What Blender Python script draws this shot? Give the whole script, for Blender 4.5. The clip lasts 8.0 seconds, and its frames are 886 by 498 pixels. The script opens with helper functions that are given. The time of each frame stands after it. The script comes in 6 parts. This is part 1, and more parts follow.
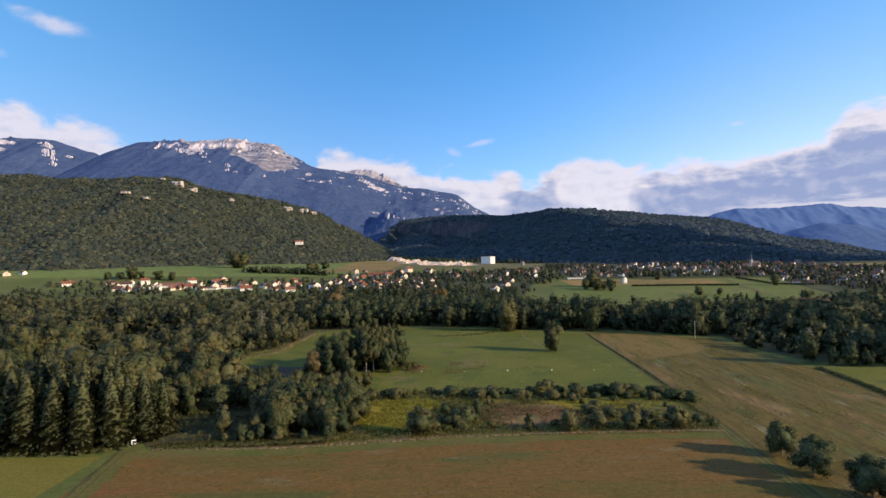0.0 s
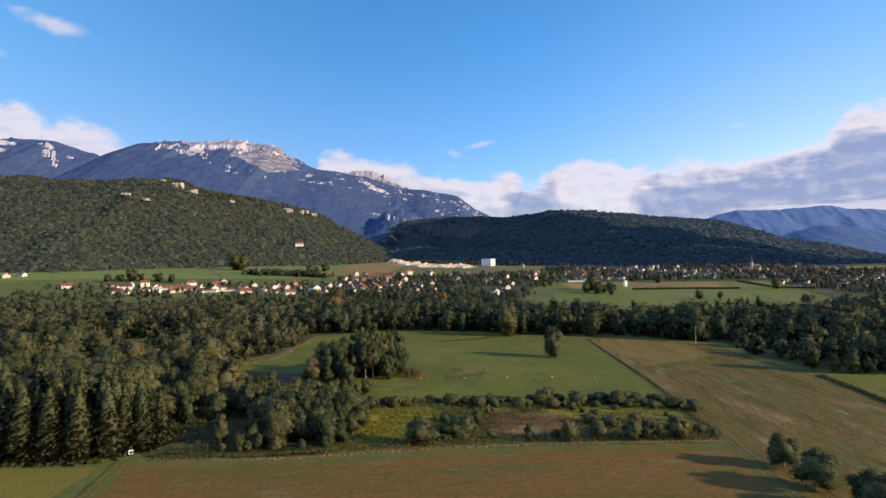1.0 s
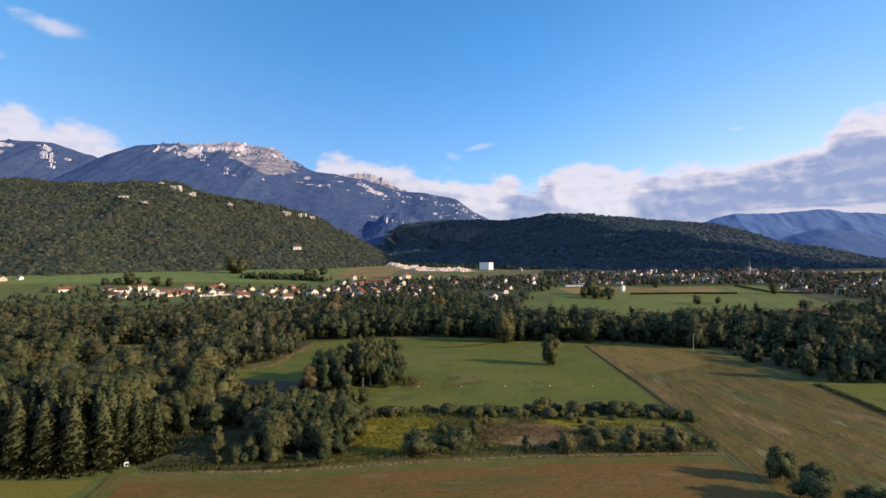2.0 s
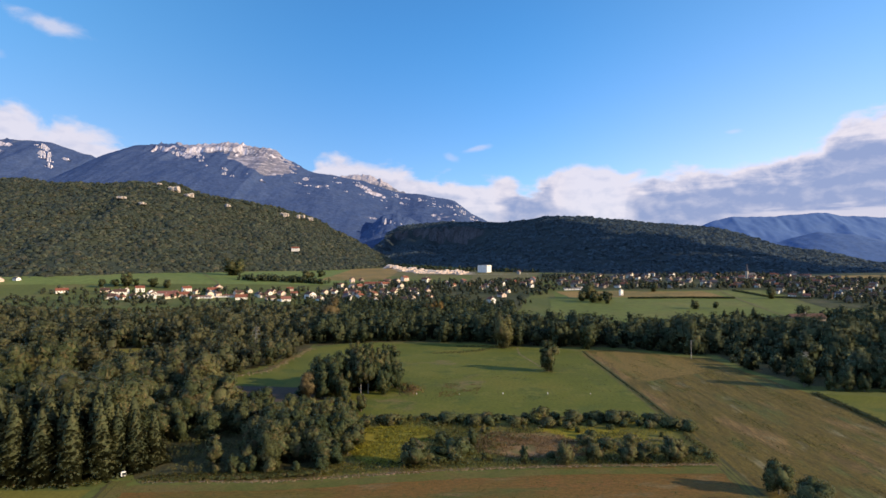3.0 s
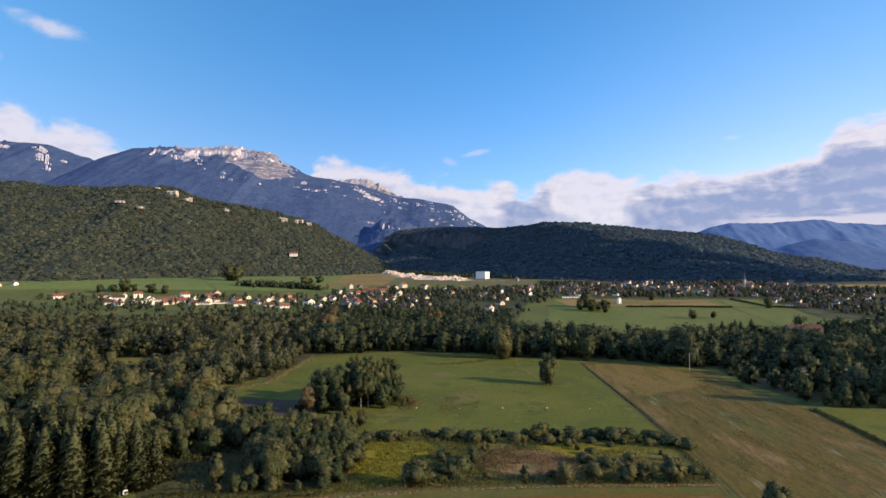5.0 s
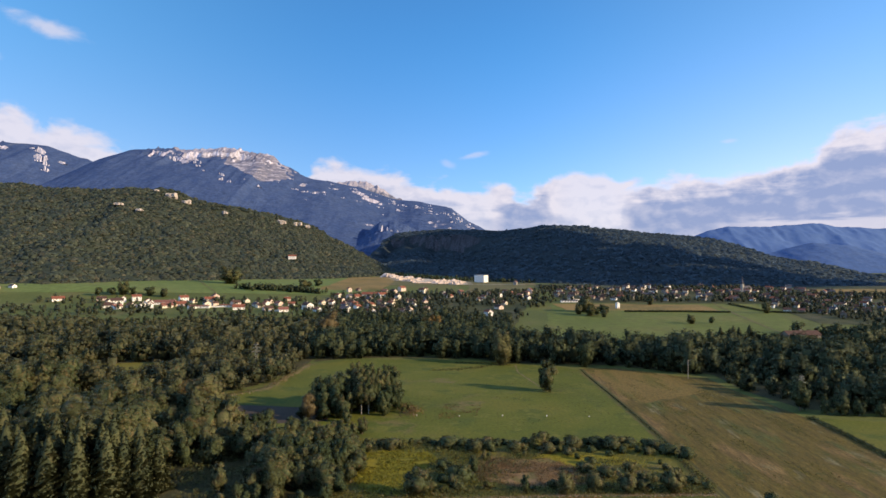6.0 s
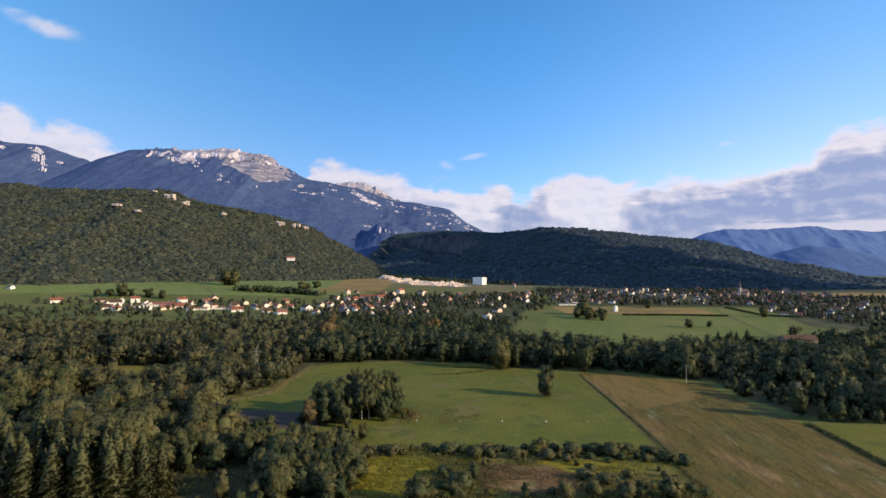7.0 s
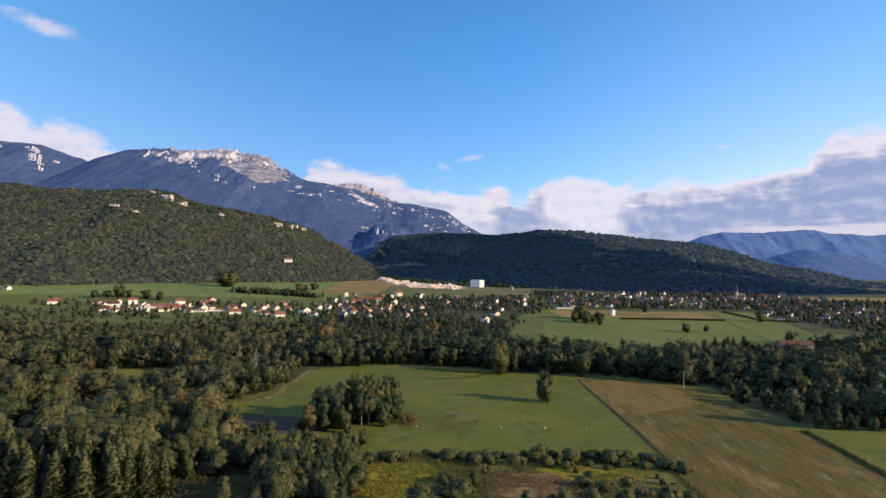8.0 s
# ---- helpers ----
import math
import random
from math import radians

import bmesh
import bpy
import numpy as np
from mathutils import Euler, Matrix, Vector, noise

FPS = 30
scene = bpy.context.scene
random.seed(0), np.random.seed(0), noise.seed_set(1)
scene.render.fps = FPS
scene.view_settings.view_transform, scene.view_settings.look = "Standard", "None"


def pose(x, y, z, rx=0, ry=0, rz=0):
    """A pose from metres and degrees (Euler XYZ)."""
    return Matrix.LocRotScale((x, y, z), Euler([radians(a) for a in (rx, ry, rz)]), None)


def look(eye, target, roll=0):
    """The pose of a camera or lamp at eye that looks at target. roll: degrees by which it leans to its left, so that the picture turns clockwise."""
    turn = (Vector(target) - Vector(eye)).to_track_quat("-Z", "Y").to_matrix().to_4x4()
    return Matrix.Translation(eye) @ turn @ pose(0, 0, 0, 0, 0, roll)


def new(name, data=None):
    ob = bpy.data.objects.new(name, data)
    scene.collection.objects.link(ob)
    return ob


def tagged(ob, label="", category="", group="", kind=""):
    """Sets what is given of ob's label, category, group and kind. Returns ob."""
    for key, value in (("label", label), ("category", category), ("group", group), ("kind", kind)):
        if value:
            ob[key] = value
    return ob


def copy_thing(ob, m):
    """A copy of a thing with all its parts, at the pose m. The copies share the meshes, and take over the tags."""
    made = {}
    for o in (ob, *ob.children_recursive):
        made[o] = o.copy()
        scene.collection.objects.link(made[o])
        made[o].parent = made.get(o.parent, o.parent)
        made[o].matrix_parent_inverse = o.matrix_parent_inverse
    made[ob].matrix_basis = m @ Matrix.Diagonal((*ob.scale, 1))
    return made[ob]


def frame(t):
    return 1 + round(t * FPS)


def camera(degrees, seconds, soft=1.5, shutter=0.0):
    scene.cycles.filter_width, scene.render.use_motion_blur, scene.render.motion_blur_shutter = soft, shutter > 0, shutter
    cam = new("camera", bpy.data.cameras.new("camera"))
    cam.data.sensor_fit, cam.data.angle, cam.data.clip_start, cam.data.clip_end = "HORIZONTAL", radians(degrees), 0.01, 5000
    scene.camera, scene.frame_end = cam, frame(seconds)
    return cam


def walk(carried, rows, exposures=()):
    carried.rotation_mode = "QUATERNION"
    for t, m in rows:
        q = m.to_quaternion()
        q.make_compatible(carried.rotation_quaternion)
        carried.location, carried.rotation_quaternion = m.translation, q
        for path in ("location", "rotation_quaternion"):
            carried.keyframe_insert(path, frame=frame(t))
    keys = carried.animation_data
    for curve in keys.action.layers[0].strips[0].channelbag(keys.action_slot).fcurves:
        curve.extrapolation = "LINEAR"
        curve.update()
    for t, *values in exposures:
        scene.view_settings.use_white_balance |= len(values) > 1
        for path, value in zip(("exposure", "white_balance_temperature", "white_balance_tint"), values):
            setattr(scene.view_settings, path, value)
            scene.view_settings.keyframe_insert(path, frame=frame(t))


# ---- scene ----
cam = camera(75.5, 8.0)
PATH = [
    (0, (1.303, 2.677, 48.628), (1.303, 4.677, 48.649), -0.8),
    (0.5, (1.335, 3.325, 49.634), (1.335, 5.324, 49.658), -0.8),
    (1, (1.517, 3.606, 50.747), (1.516, 5.606, 50.772), -0.7),
    (1.5, (1.694, 3.831, 51.927), (1.696, 5.831, 51.957), -0.7),
    (3, (1.492, 3.829, 55.503), (1.504, 5.829, 55.541), -0.3),
    (3.5, (1.156, 3.79, 56.604), (1.169, 5.79, 56.646), -0.3),
    (4, (0.92, 3.465, 57.732), (0.931, 5.464, 57.777), -0.2),
    (4.5, (0.674, 3.079, 58.695), (0.69, 5.079, 58.744), -0.1),
    (6, (-0.756, 1.236, 62.236), (-0.73, 3.235, 62.296), 0.2),
    (6.5, (-1.287, 0.518, 63.308), (-1.257, 2.517, 63.372), 0.3),
    (7, (-1.865, -0.215, 64.37), (-1.832, 1.784, 64.434), 0.4),
    (7.5, (-2.505, -0.835, 65.525), (-2.468, 1.163, 65.591), 0.5),
    (8, (-3.263, -1.555, 66.516), (-3.22, 0.443, 66.585), 0.7),
]
walk(cam, [(t, look(eye, target, roll)) for t, eye, target, roll in PATH], exposures=((0.0, 0.7), (8.0, 0.7)))

from mathutils.geometry import tessellate_polygon

# ---- sun and sky ----
SUN_AZ, SUN_EL = radians(110), radians(19)
sun_way = Vector((math.sin(SUN_AZ) * math.cos(SUN_EL), math.cos(SUN_AZ) * math.cos(SUN_EL), math.sin(SUN_EL)))
sun = new("sun", bpy.data.lights.new("sun", "SUN"))
sun.data.energy, sun.data.angle, sun.data.color = 4.4, radians(0.5), (1.0, 0.78, 0.50)
sun.matrix_world = look(sun_way * 3000, (0, 0, 0))

world = bpy.data.worlds.new("sky")
scene.world = world
world.use_nodes = True


class Nodes:
    """Short forms for node trees."""

    def __init__(self, tree):
        self.tree = tree
        tree.nodes.clear()

    def add(self, kind):
        return self.tree.nodes.new(kind)

    def link(self, a, b):
        self.tree.links.new(a, b)

    def put(self, socket, value):
        if isinstance(value, bpy.types.NodeSocket):
            self.link(value, socket)
        elif value is not None:
            socket.default_value = value

    def math(self, op, a, b=None, c=None, clamp=False):
        n = self.add("ShaderNodeMath")
        n.operation, n.use_clamp = op, clamp
        for s, v in zip(n.inputs, (a, b, c)):
            self.put(s, v)
        return n.outputs[0]

    def ramp(self, value, low, high, a=0.0, b=1.0):
        n = self.add("ShaderNodeMapRange")
        n.interpolation_type = "SMOOTHSTEP"
        for s, v in zip(n.inputs, (value, low, high, a, b)):
            self.put(s, v)
        return n.outputs[0]

    def mix(self, f, a, b, mode="MIX"):
        n = self.add("ShaderNodeMix")
        n.data_type, n.blend_type = "RGBA", mode
        for s, v in zip((n.inputs[0], n.inputs[6], n.inputs[7]), (f, a, b)):
            self.put(s, (*v, 1.0) if isinstance(v, tuple) and len(v) == 3 else v)
        return n.outputs[2]

    def noise(self, vector, scale, detail=4.0, rough=0.55, distort=0.0):
        n = self.add("ShaderNodeTexNoise")
        self.link(vector, n.inputs["Vector"])
        for k, v in (("Scale", scale), ("Detail", detail), ("Roughness", rough), ("Distortion", distort)):
            n.inputs[k].default_value = v
        return n.outputs["Fac"]

    def curve(self, value, points):
        n = self.add("ShaderNodeFloatCurve")
        c = n.mapping.curves[0]
        c.points[0].location, c.points[1].location = points[0], points[-1]
        for p in points[1:-1]:
            c.points.new(*p)
        for p in c.points:
            p.handle_type = "AUTO_CLAMPED"
        n.mapping.update()
        self.put(n.inputs["Value"], value)
        return n.outputs[0]

    def xyz(self, x, y, z):
        n = self.add("ShaderNodeCombineXYZ")
        for s, v in zip(n.inputs, (x, y, z)):
            self.put(s, v)
        return n.outputs[0]


def sky_nodes():
    n = Nodes(world.node_tree)
    sky = n.add("ShaderNodeTexSky")
    sky.sky_type, sky.sun_disc, sky.sun_elevation, sky.sun_rotation = "NISHITA", False, SUN_EL, 2 * math.pi - SUN_AZ
    sky.altitude, sky.air_density, sky.dust_density, sky.ozone_density = 300.0, 1.0, 0.3, 3.0
    way = n.add("ShaderNodeTexCoord").outputs["Generated"]
    split = n.add("ShaderNodeSeparateXYZ")
    n.link(way, split.inputs[0])
    # azimuth from north and elevation, in degrees
    az = n.math("MULTIPLY", n.math("ARCTAN2", split.outputs[0], split.outputs[1]), 57.296)
    el = n.math("MULTIPLY", n.math("ARCSINE", split.outputs[2]), 57.296)
    tint = n.mix(n.ramp(el, 3.0, 24.0), SKY_LOW, SKY_HIGH)
    tint = n.mix(n.ramp(el, 27.0, 65.0), tint, SKY_ZENITH)
    # paler towards the sun's side and, less so, away from it
    level = n.math("SQRT", n.math("ADD", n.math("MULTIPLY", split.outputs[0], split.outputs[0]), n.math("MULTIPLY", split.outputs[1], split.outputs[1])))
    east = n.math("DIVIDE", split.outputs[0], n.math("MAXIMUM", level, 0.01))
    tint = n.mix(n.ramp(east, 0.08, 0.62), tint, n.mix(1.0, tint, SKY_EAST, "MULTIPLY"))
    tint = n.mix(n.ramp(east, -0.08, -0.62), tint, n.mix(1.0, tint, SKY_WEST, "MULTIPLY"))
    blue = n.mix(1.0, sky.outputs[0], tint, "MULTIPLY")

    def billows(da, de, scale=1.0, detail=7.0):
        at = n.xyz(n.math("MULTIPLY", n.math("ADD", az, da), 0.055), n.math("MULTIPLY", n.math("ADD", el, de), 0.095), 3.0)
        return n.noise(at, 6.0 * scale, detail, 0.52, 0.25)

    billow = billows(0.0, 0.0)
    swell = n.noise(n.xyz(n.math("MULTIPLY", az, 0.05), n.math("MULTIPLY", el, 0.3), 7.0), 3.0, 5.0, 0.55, 0.5)
    # over the azimuth (-45 to 45 degrees to 0..1): the bank's top (degrees / 20), the depth of its lit rim (degrees / 10) and the grey under it
    span = n.math("ADD", n.math("MULTIPLY", az, 1 / 90), 0.5, clamp=True)
    top = n.curve(span, [(0.0, .68), (.08, .66), (.097, .64), (.11, .582), (.13, .587), (.15, .562), (.18, .52), (.205, .46), (.25, .30), (.35, .35), (.375, .51), (.43, .475), (.49, .43), (.535, .39),
                         (.56, .41), (.583, .38), (.592, .345), (.612, .40), (.63, .445), (.68, .46), (.705, .405), (.73, .40), (.77, .42), (.82, .42), (.85, .45), (.873, .475), (.886, .53), (.92, .595), (1.0, .64)])
    rim = n.curve(span, [(0.0, .55), (.2, .5), (.37, .16), (.5, .14), (.55, .24), (.58, .16), (.595, .05), (.615, .08), (.64, .36), (.69, .40), (.705, .14), (.73, .07), (.77, .12), (.88, .13), (.93, .20), (1.0, .22)])
    heavy = n.curve(span, [(0.0, .22), (.2, .18), (.37, .25), (.5, .40), (.55, .35), (.59, .85), (.63, .5), (.68, .25), (.715, .75), (.75, .9), (.85, .95), (1.0, .9)])
    depth = n.math("SUBTRACT", n.math("ADD", n.math("MULTIPLY", top, 20.0), n.math("MULTIPLY", n.math("SUBTRACT", billow, 0.5), 4.2)), el)
    cover = n.math("MULTIPLY", n.ramp(depth, -0.4, 1.0), n.ramp(n.math("ADD", billow, n.math("MULTIPLY", depth, 0.35)), 0.25, 0.5))
    # wisps high up
    for a0, e0, wa, we, k, fall in ((-34.4, 19.0, 2.9, 0.85, 0.72, 0.16), (3.6, 11.0, 1.5, 0.35, 0.45, -0.2), (1.2, 10.1, 0.9, 0.5, 0.3, 0.2), (27.4, 11.2, 0.9, 0.25, 0.3, 0.0), (-38.5, 16.2, 1.2, 0.5, 0.25, 0.0)):
        da = n.math("DIVIDE", n.math("SUBTRACT", az, a0), wa)
        de = n.math("DIVIDE", n.math("ADD", n.math("SUBTRACT", el, e0), n.math("MULTIPLY", n.math("SUBTRACT", az, a0), fall)), we)
        r = n.math("SQRT", n.math("ADD", n.math("MULTIPLY", da, da), n.math("MULTIPLY", de, de)))
        spot = n.math("MULTIPLY", n.ramp(n.math("ADD", r, n.math("MULTIPLY", n.math("SUBTRACT", billow, 0.5), 2.4)), 1.15, 0.1), k)
        cover = n.math("MAXIMUM", cover, spot)
    # lit heads of the billows, grey bases
    under = n.math("SUBTRACT", n.math("SUBTRACT", depth, n.math("MULTIPLY", rim, 10.0)), n.math("MULTIPLY", n.math("SUBTRACT", swell, 0.5), 3.0))
    grey = n.math("MULTIPLY", n.ramp(under, -0.5, 1.2), heavy)
    turned = n.math("SUBTRACT", billows(0.0, 0.0, 1.6, 5.0), billows(0.55, 0.5, 1.6, 5.0))
    grey = n.math("ADD", grey, n.math("MULTIPLY", turned, -1.0), clamp=True)
    # a pale streak low in the east, under the grey
    streak = n.math("MULTIPLY", n.ramp(n.math("ADD", el, n.math("MULTIPLY", n.math("SUBTRACT", swell, 0.5), 1.6)), 4.4, 4.0), n.ramp(az, 24.0, 31.0))
    grey = n.math("MULTIPLY", grey, n.math("SUBTRACT", 1.0, n.math("MULTIPLY", streak, 0.65)))
    cloud = n.mix(grey, CLOUD_LIT, CLOUD_DARK)
    cover = n.math("MULTIPLY", cover, n.ramp(heavy, 0.15, 0.6, 0.86, 0.95))
    color = n.mix(cover, blue, cloud)
    back = n.add("ShaderNodeBackground")
    n.link(color, back.inputs["Color"])
    back.inputs["Strength"].default_value = SKY_STRENGTH
    n.link(back.outputs[0], n.add("ShaderNodeOutputWorld").inputs["Surface"])


SKY_STRENGTH = 0.12
SKY_LOW, SKY_HIGH, SKY_ZENITH = (0.71, 0.83, 1.08), (0.46, 0.95, 1.25), (2.3, 2.15, 1.95)
SKY_EAST, SKY_WEST = (1.55, 1.05, 0.92), (1.28, 1.09, 0.98)
CLOUD_LIT, CLOUD_DARK = (4.3, 4.0, 4.4), (1.5, 1.85, 3.05)
sky_nodes()

# ---- materials ----


def surface(name, colors, scales=(0.05, 0.6), rough=0.9, bump=0.0, bump_scale=2.0, stretch=(1, 1, 1), turn=0.0, grain=0.25, specular=0.2, patches=(), streak=None, specks=()):
    """A procedural surface: colours mixed by broad noise, darkened and lightened by fine noise, relief by bump. patches: (colour, scale, low, high)."""
    m = bpy.data.materials.new(name)
    m.use_nodes = True
    n = Nodes(m.node_tree)
    out = n.add("ShaderNodeOutputMaterial")
    b = n.add("ShaderNodeBsdfPrincipled")
    place = n.add("ShaderNodeTexCoord").outputs["Object"]
    mp = n.add("ShaderNodeMapping")
    n.link(place, mp.inputs["Vector"])
    mp.vector_type = "TEXTURE"
    mp.inputs["Scale"].default_value, mp.inputs["Rotation"].default_value = tuple(1 / k for k in stretch), (0, 0, turn)
    v = mp.outputs[0]
    color = (*colors[0], 1.0)
    f = n.noise(v, scales[0], 5.0, 0.6)
    for i, c in enumerate(colors[1:]):
        lo = 0.36 + 0.12 * i
        color = n.mix(n.ramp(f, lo, lo + 0.2), color, c)
    for c, s, lo, hi in patches:
        color = n.mix(n.ramp(n.noise(v, s, 3.0, 0.6), lo, hi), color, c)
    fine = n.noise(v, scales[1], 6.0, 0.7)
    color = n.mix(1.0, color, n.xyz(*[n.ramp(fine, 0.25, 0.75, 1 - grain, 1 + grain)] * 3), "MULTIPLY")
    if streak:
        # long mown streaks: (scale, length ratio, strength, turn)
        ms = n.add("ShaderNodeMapping")
        n.link(place, ms.inputs["Vector"])
        ms.vector_type = "TEXTURE"
        ms.inputs["Scale"].default_value, ms.inputs["Rotation"].default_value = (1, streak[1], 1), (0, 0, streak[3])
        lines = n.noise(ms.outputs[0], streak[0], 5.0, 0.65)
        color = n.mix(1.0, color, n.xyz(*[n.ramp(lines, 0.3, 0.7, 1 - streak[2], 1 + streak[2])] * 3), "MULTIPLY")
    for c, s, lo, hi, k in specks:
        # small tufts between the stalks
        color = n.mix(n.math("MULTIPLY", n.ramp(n.noise(place, s, 3.0, 0.7), lo, hi), k), color, c)
    n.put(b.inputs["Base Color"], color)
    b.inputs["Roughness"].default_value, b.inputs["Specular IOR Level"].default_value = rough, specular
    if bump:
        r = n.add("ShaderNodeBump")
        r.inputs["Strength"].default_value, r.inputs["Distance"].default_value = 1.0, bump
        n.link(n.noise(v, bump_scale, 6.0, 0.65), r.inputs["Height"])
        n.link(r.outputs[0], b.inputs["Normal"])
    n.link(b.outputs[0], out.inputs["Surface"])
    return m


def foliage(name, dark, light, odd, tree_scale=0.09, gap=3.2, solid=0.52):
    """Leaves: each leaf clump, each tree and each stand differ a little."""
    m = bpy.data.materials.new(name)
    m.use_nodes = True
    n = Nodes(m.node_tree)
    out = n.add("ShaderNodeOutputMaterial")
    b = n.add("ShaderNodeBsdfPrincipled")
    geo, info = n.add("ShaderNodeNewGeometry"), n.add("ShaderNodeObjectInfo")
    at = n.noise(geo.outputs["Position"], tree_scale, 2.0, 0.5)
    tree = n.add("ShaderNodeAttribute")
    tree.attribute_name = "tree"
    own = n.math("FRACT", n.math("ADD", n.math("ADD", info.outputs["Random"], tree.outputs["Fac"]), n.math("MULTIPLY", at, 1.2)))
    color = n.mix(n.math("MULTIPLY", own, 0.9), dark, light)
    color = n.mix(n.math("MULTIPLY", n.ramp(n.math("FRACT", n.math("MULTIPLY", own, 7.31)), 0.72, 1.0), 0.8), color, odd)
    color = n.mix(1.0, color, n.xyz(*[n.ramp(geo.outputs["Random Per Island"], 0.0, 1.0, 0.88, 1.12)] * 3), "MULTIPLY")
    # bunches of leaves, paler and darker
    bunch = n.noise(geo.outputs["Position"], gap * 0.7, 3.0, 0.65)
    color = n.mix(1.0, color, n.xyz(*[n.ramp(bunch, 0.3, 0.7, 0.62, 1.36)] * 3), "MULTIPLY")
    n.put(b.inputs["Base Color"], color)
    b.inputs["Roughness"].default_value, b.inputs["Specular IOR Level"].default_value = 0.7, 0.15
    relief = n.add("ShaderNodeBump")
    relief.inputs["Strength"].default_value, relief.inputs["Distance"].default_value = 0.8, 0.35 / gap
    n.link(bunch, relief.inputs["Height"])
    n.link(relief.outputs[0], b.inputs["Normal"])
    t = n.add("ShaderNodeBsdfTranslucent")
    n.put(t.inputs["Color"], color)
    x = n.add("ShaderNodeMixShader")
    x.inputs[0].default_value = 0.25
    n.link(b.outputs[0], x.inputs[1])
    n.link(t.outputs[0], x.inputs[2])
    # each clump is a spray of leaves with gaps between them
    spray = n.add("ShaderNodeMixShader")
    dense = n.add("ShaderNodeAttribute")
    dense.attribute_name = "dense"
    n.link(n.math("MAXIMUM", n.ramp(n.noise(geo.outputs["Position"], gap, 1.5, 0.6), solid - 0.06, solid + 0.02, 0.0, 0.78), dense.outputs["Fac"]), spray.inputs[0])
    n.link(n.add("ShaderNodeBsdfTransparent").outputs[0], spray.inputs[1])
    n.link(x.outputs[0], spray.inputs[2])
    n.link(spray.outputs[0], out.inputs["Surface"])
    return m


def mountain_rock(name, forest, forest2, rock, scree, low, high, steep=(0.52, 0.40), bump=4.0, grain=(0.05, 0.06, 0.28), strata=0.0):
    """Wooded slopes with bare rock where they are steep, and thin scree above a height."""
    m = bpy.data.materials.new(name)
    m.use_nodes = True
    n = Nodes(m.node_tree)
    out = n.add("ShaderNodeOutputMaterial")
    b = n.add("ShaderNodeBsdfPrincipled")
    geo = n.add("ShaderNodeNewGeometry")
    split, where = n.add("ShaderNodeSeparateXYZ"), n.add("ShaderNodeSeparateXYZ")
    n.link(geo.outputs["True Normal"], split.inputs[0])
    n.link(geo.outputs["Position"], where.inputs[0])
    p = geo.outputs["Position"]
    color = n.mix(n.ramp(n.noise(p, 0.012, 5.0, 0.65), 0.35, 0.65), forest, forest2)
    fine = n.noise(p, grain[0], 5.0, 0.7)
    height = n.math("ADD", where.outputs[2], n.math("MULTIPLY", n.math("SUBTRACT", n.noise(p, 0.006, 5.0, 0.65), 0.5), 320.0))
    color = n.mix(n.ramp(height, low, high), color, scree)
    slope = n.math("ADD", split.outputs[2], n.math("MULTIPLY", n.math("SUBTRACT", fine, 0.5), 0.18))
    pillar = n.add("ShaderNodeMapping")
    n.link(p, pillar.inputs["Vector"])
    pillar.inputs["Scale"].default_value = (1.0, 1.0, 0.15)
    rock = n.mix(n.ramp(n.noise(pillar.outputs[0], 0.045, 4.0, 0.7), 0.40, 0.62), tuple(c * 0.6 for c in rock), rock)
    if strata:
        # ledges of harder stone run level through the scree
        level = n.add("ShaderNodeMapping")
        n.link(p, level.inputs["Vector"])
        level.inputs["Scale"].default_value = (0.14, 0.14, 1.0)
        color = n.mix(n.math("MULTIPLY", n.ramp(n.noise(level.outputs[0], 0.035, 4.0, 0.65, 0.5), 0.50, 0.60), strata), color, rock)
    color = n.mix(n.ramp(slope, steep[0], steep[1]), color, rock)
    color = n.mix(1.0, color, n.xyz(*[n.ramp(fine, 0.25, 0.75, 1 - grain[2], 1 + grain[2])] * 3), "MULTIPLY")
    n.put(b.inputs["Base Color"], color)
    b.inputs["Roughness"].default_value, b.inputs["Specular IOR Level"].default_value = 0.95, 0.1
    r = n.add("ShaderNodeBump")
    r.inputs["Strength"].default_value, r.inputs["Distance"].default_value = 1.0, bump
    n.link(n.noise(p, grain[1], 6.0, 0.7), r.inputs["Height"])
    n.link(r.outputs[0], b.inputs["Normal"])
    n.link(b.outputs[0], out.inputs["Surface"])
    return m


GRASS = surface("valley_grass", [(.078, .092, .020), (.097, .110, .024), (.115, .106, .033)], (0.012, 0.35), bump=0.15, bump_scale=1.2)
MEADOW = surface("meadow_grass", [(.079, .090, .010), (.098, .105, .012), (.120, .112, .016)], (0.022, 0.8), bump=0.15, bump_scale=1.5, grain=0.32, patches=(((.15, .112, .045), 0.03, .56, .66), ((.068, .084, .012), 0.06, .53, .64), ((.12, .118, .02), 0.11, .55, .66)), specks=(((.058, .082, .009), 1.1, .52, .66, .6), ((.14, .14, .02), 1.7, .56, .70, .5)))
STUBBLE = surface("dry_mown_field", [(.122, .075, .015), (.147, .073, .017), (.100, .076, .013)], (0.03, 1.4), bump=0.12, bump_scale=1.6, stretch=(0.5, 1.6, 1), turn=radians(3), grain=0.38, streak=(0.9, 5.0, 0.12, radians(-87)), specks=(((.050, .058, .012), 1.9, .51, .65, .6), ((.20, .115, .045), 2.6, .54, .68, .45), ((.05, .06, .014), 0.5, .54, .66, .5)),
                  patches=(((.160, .068, .020), 0.05, .56, .70), ((.070, .074, .016), 0.035, .57, .70), ((.148, .098, .040), 0.09, .58, .7)))
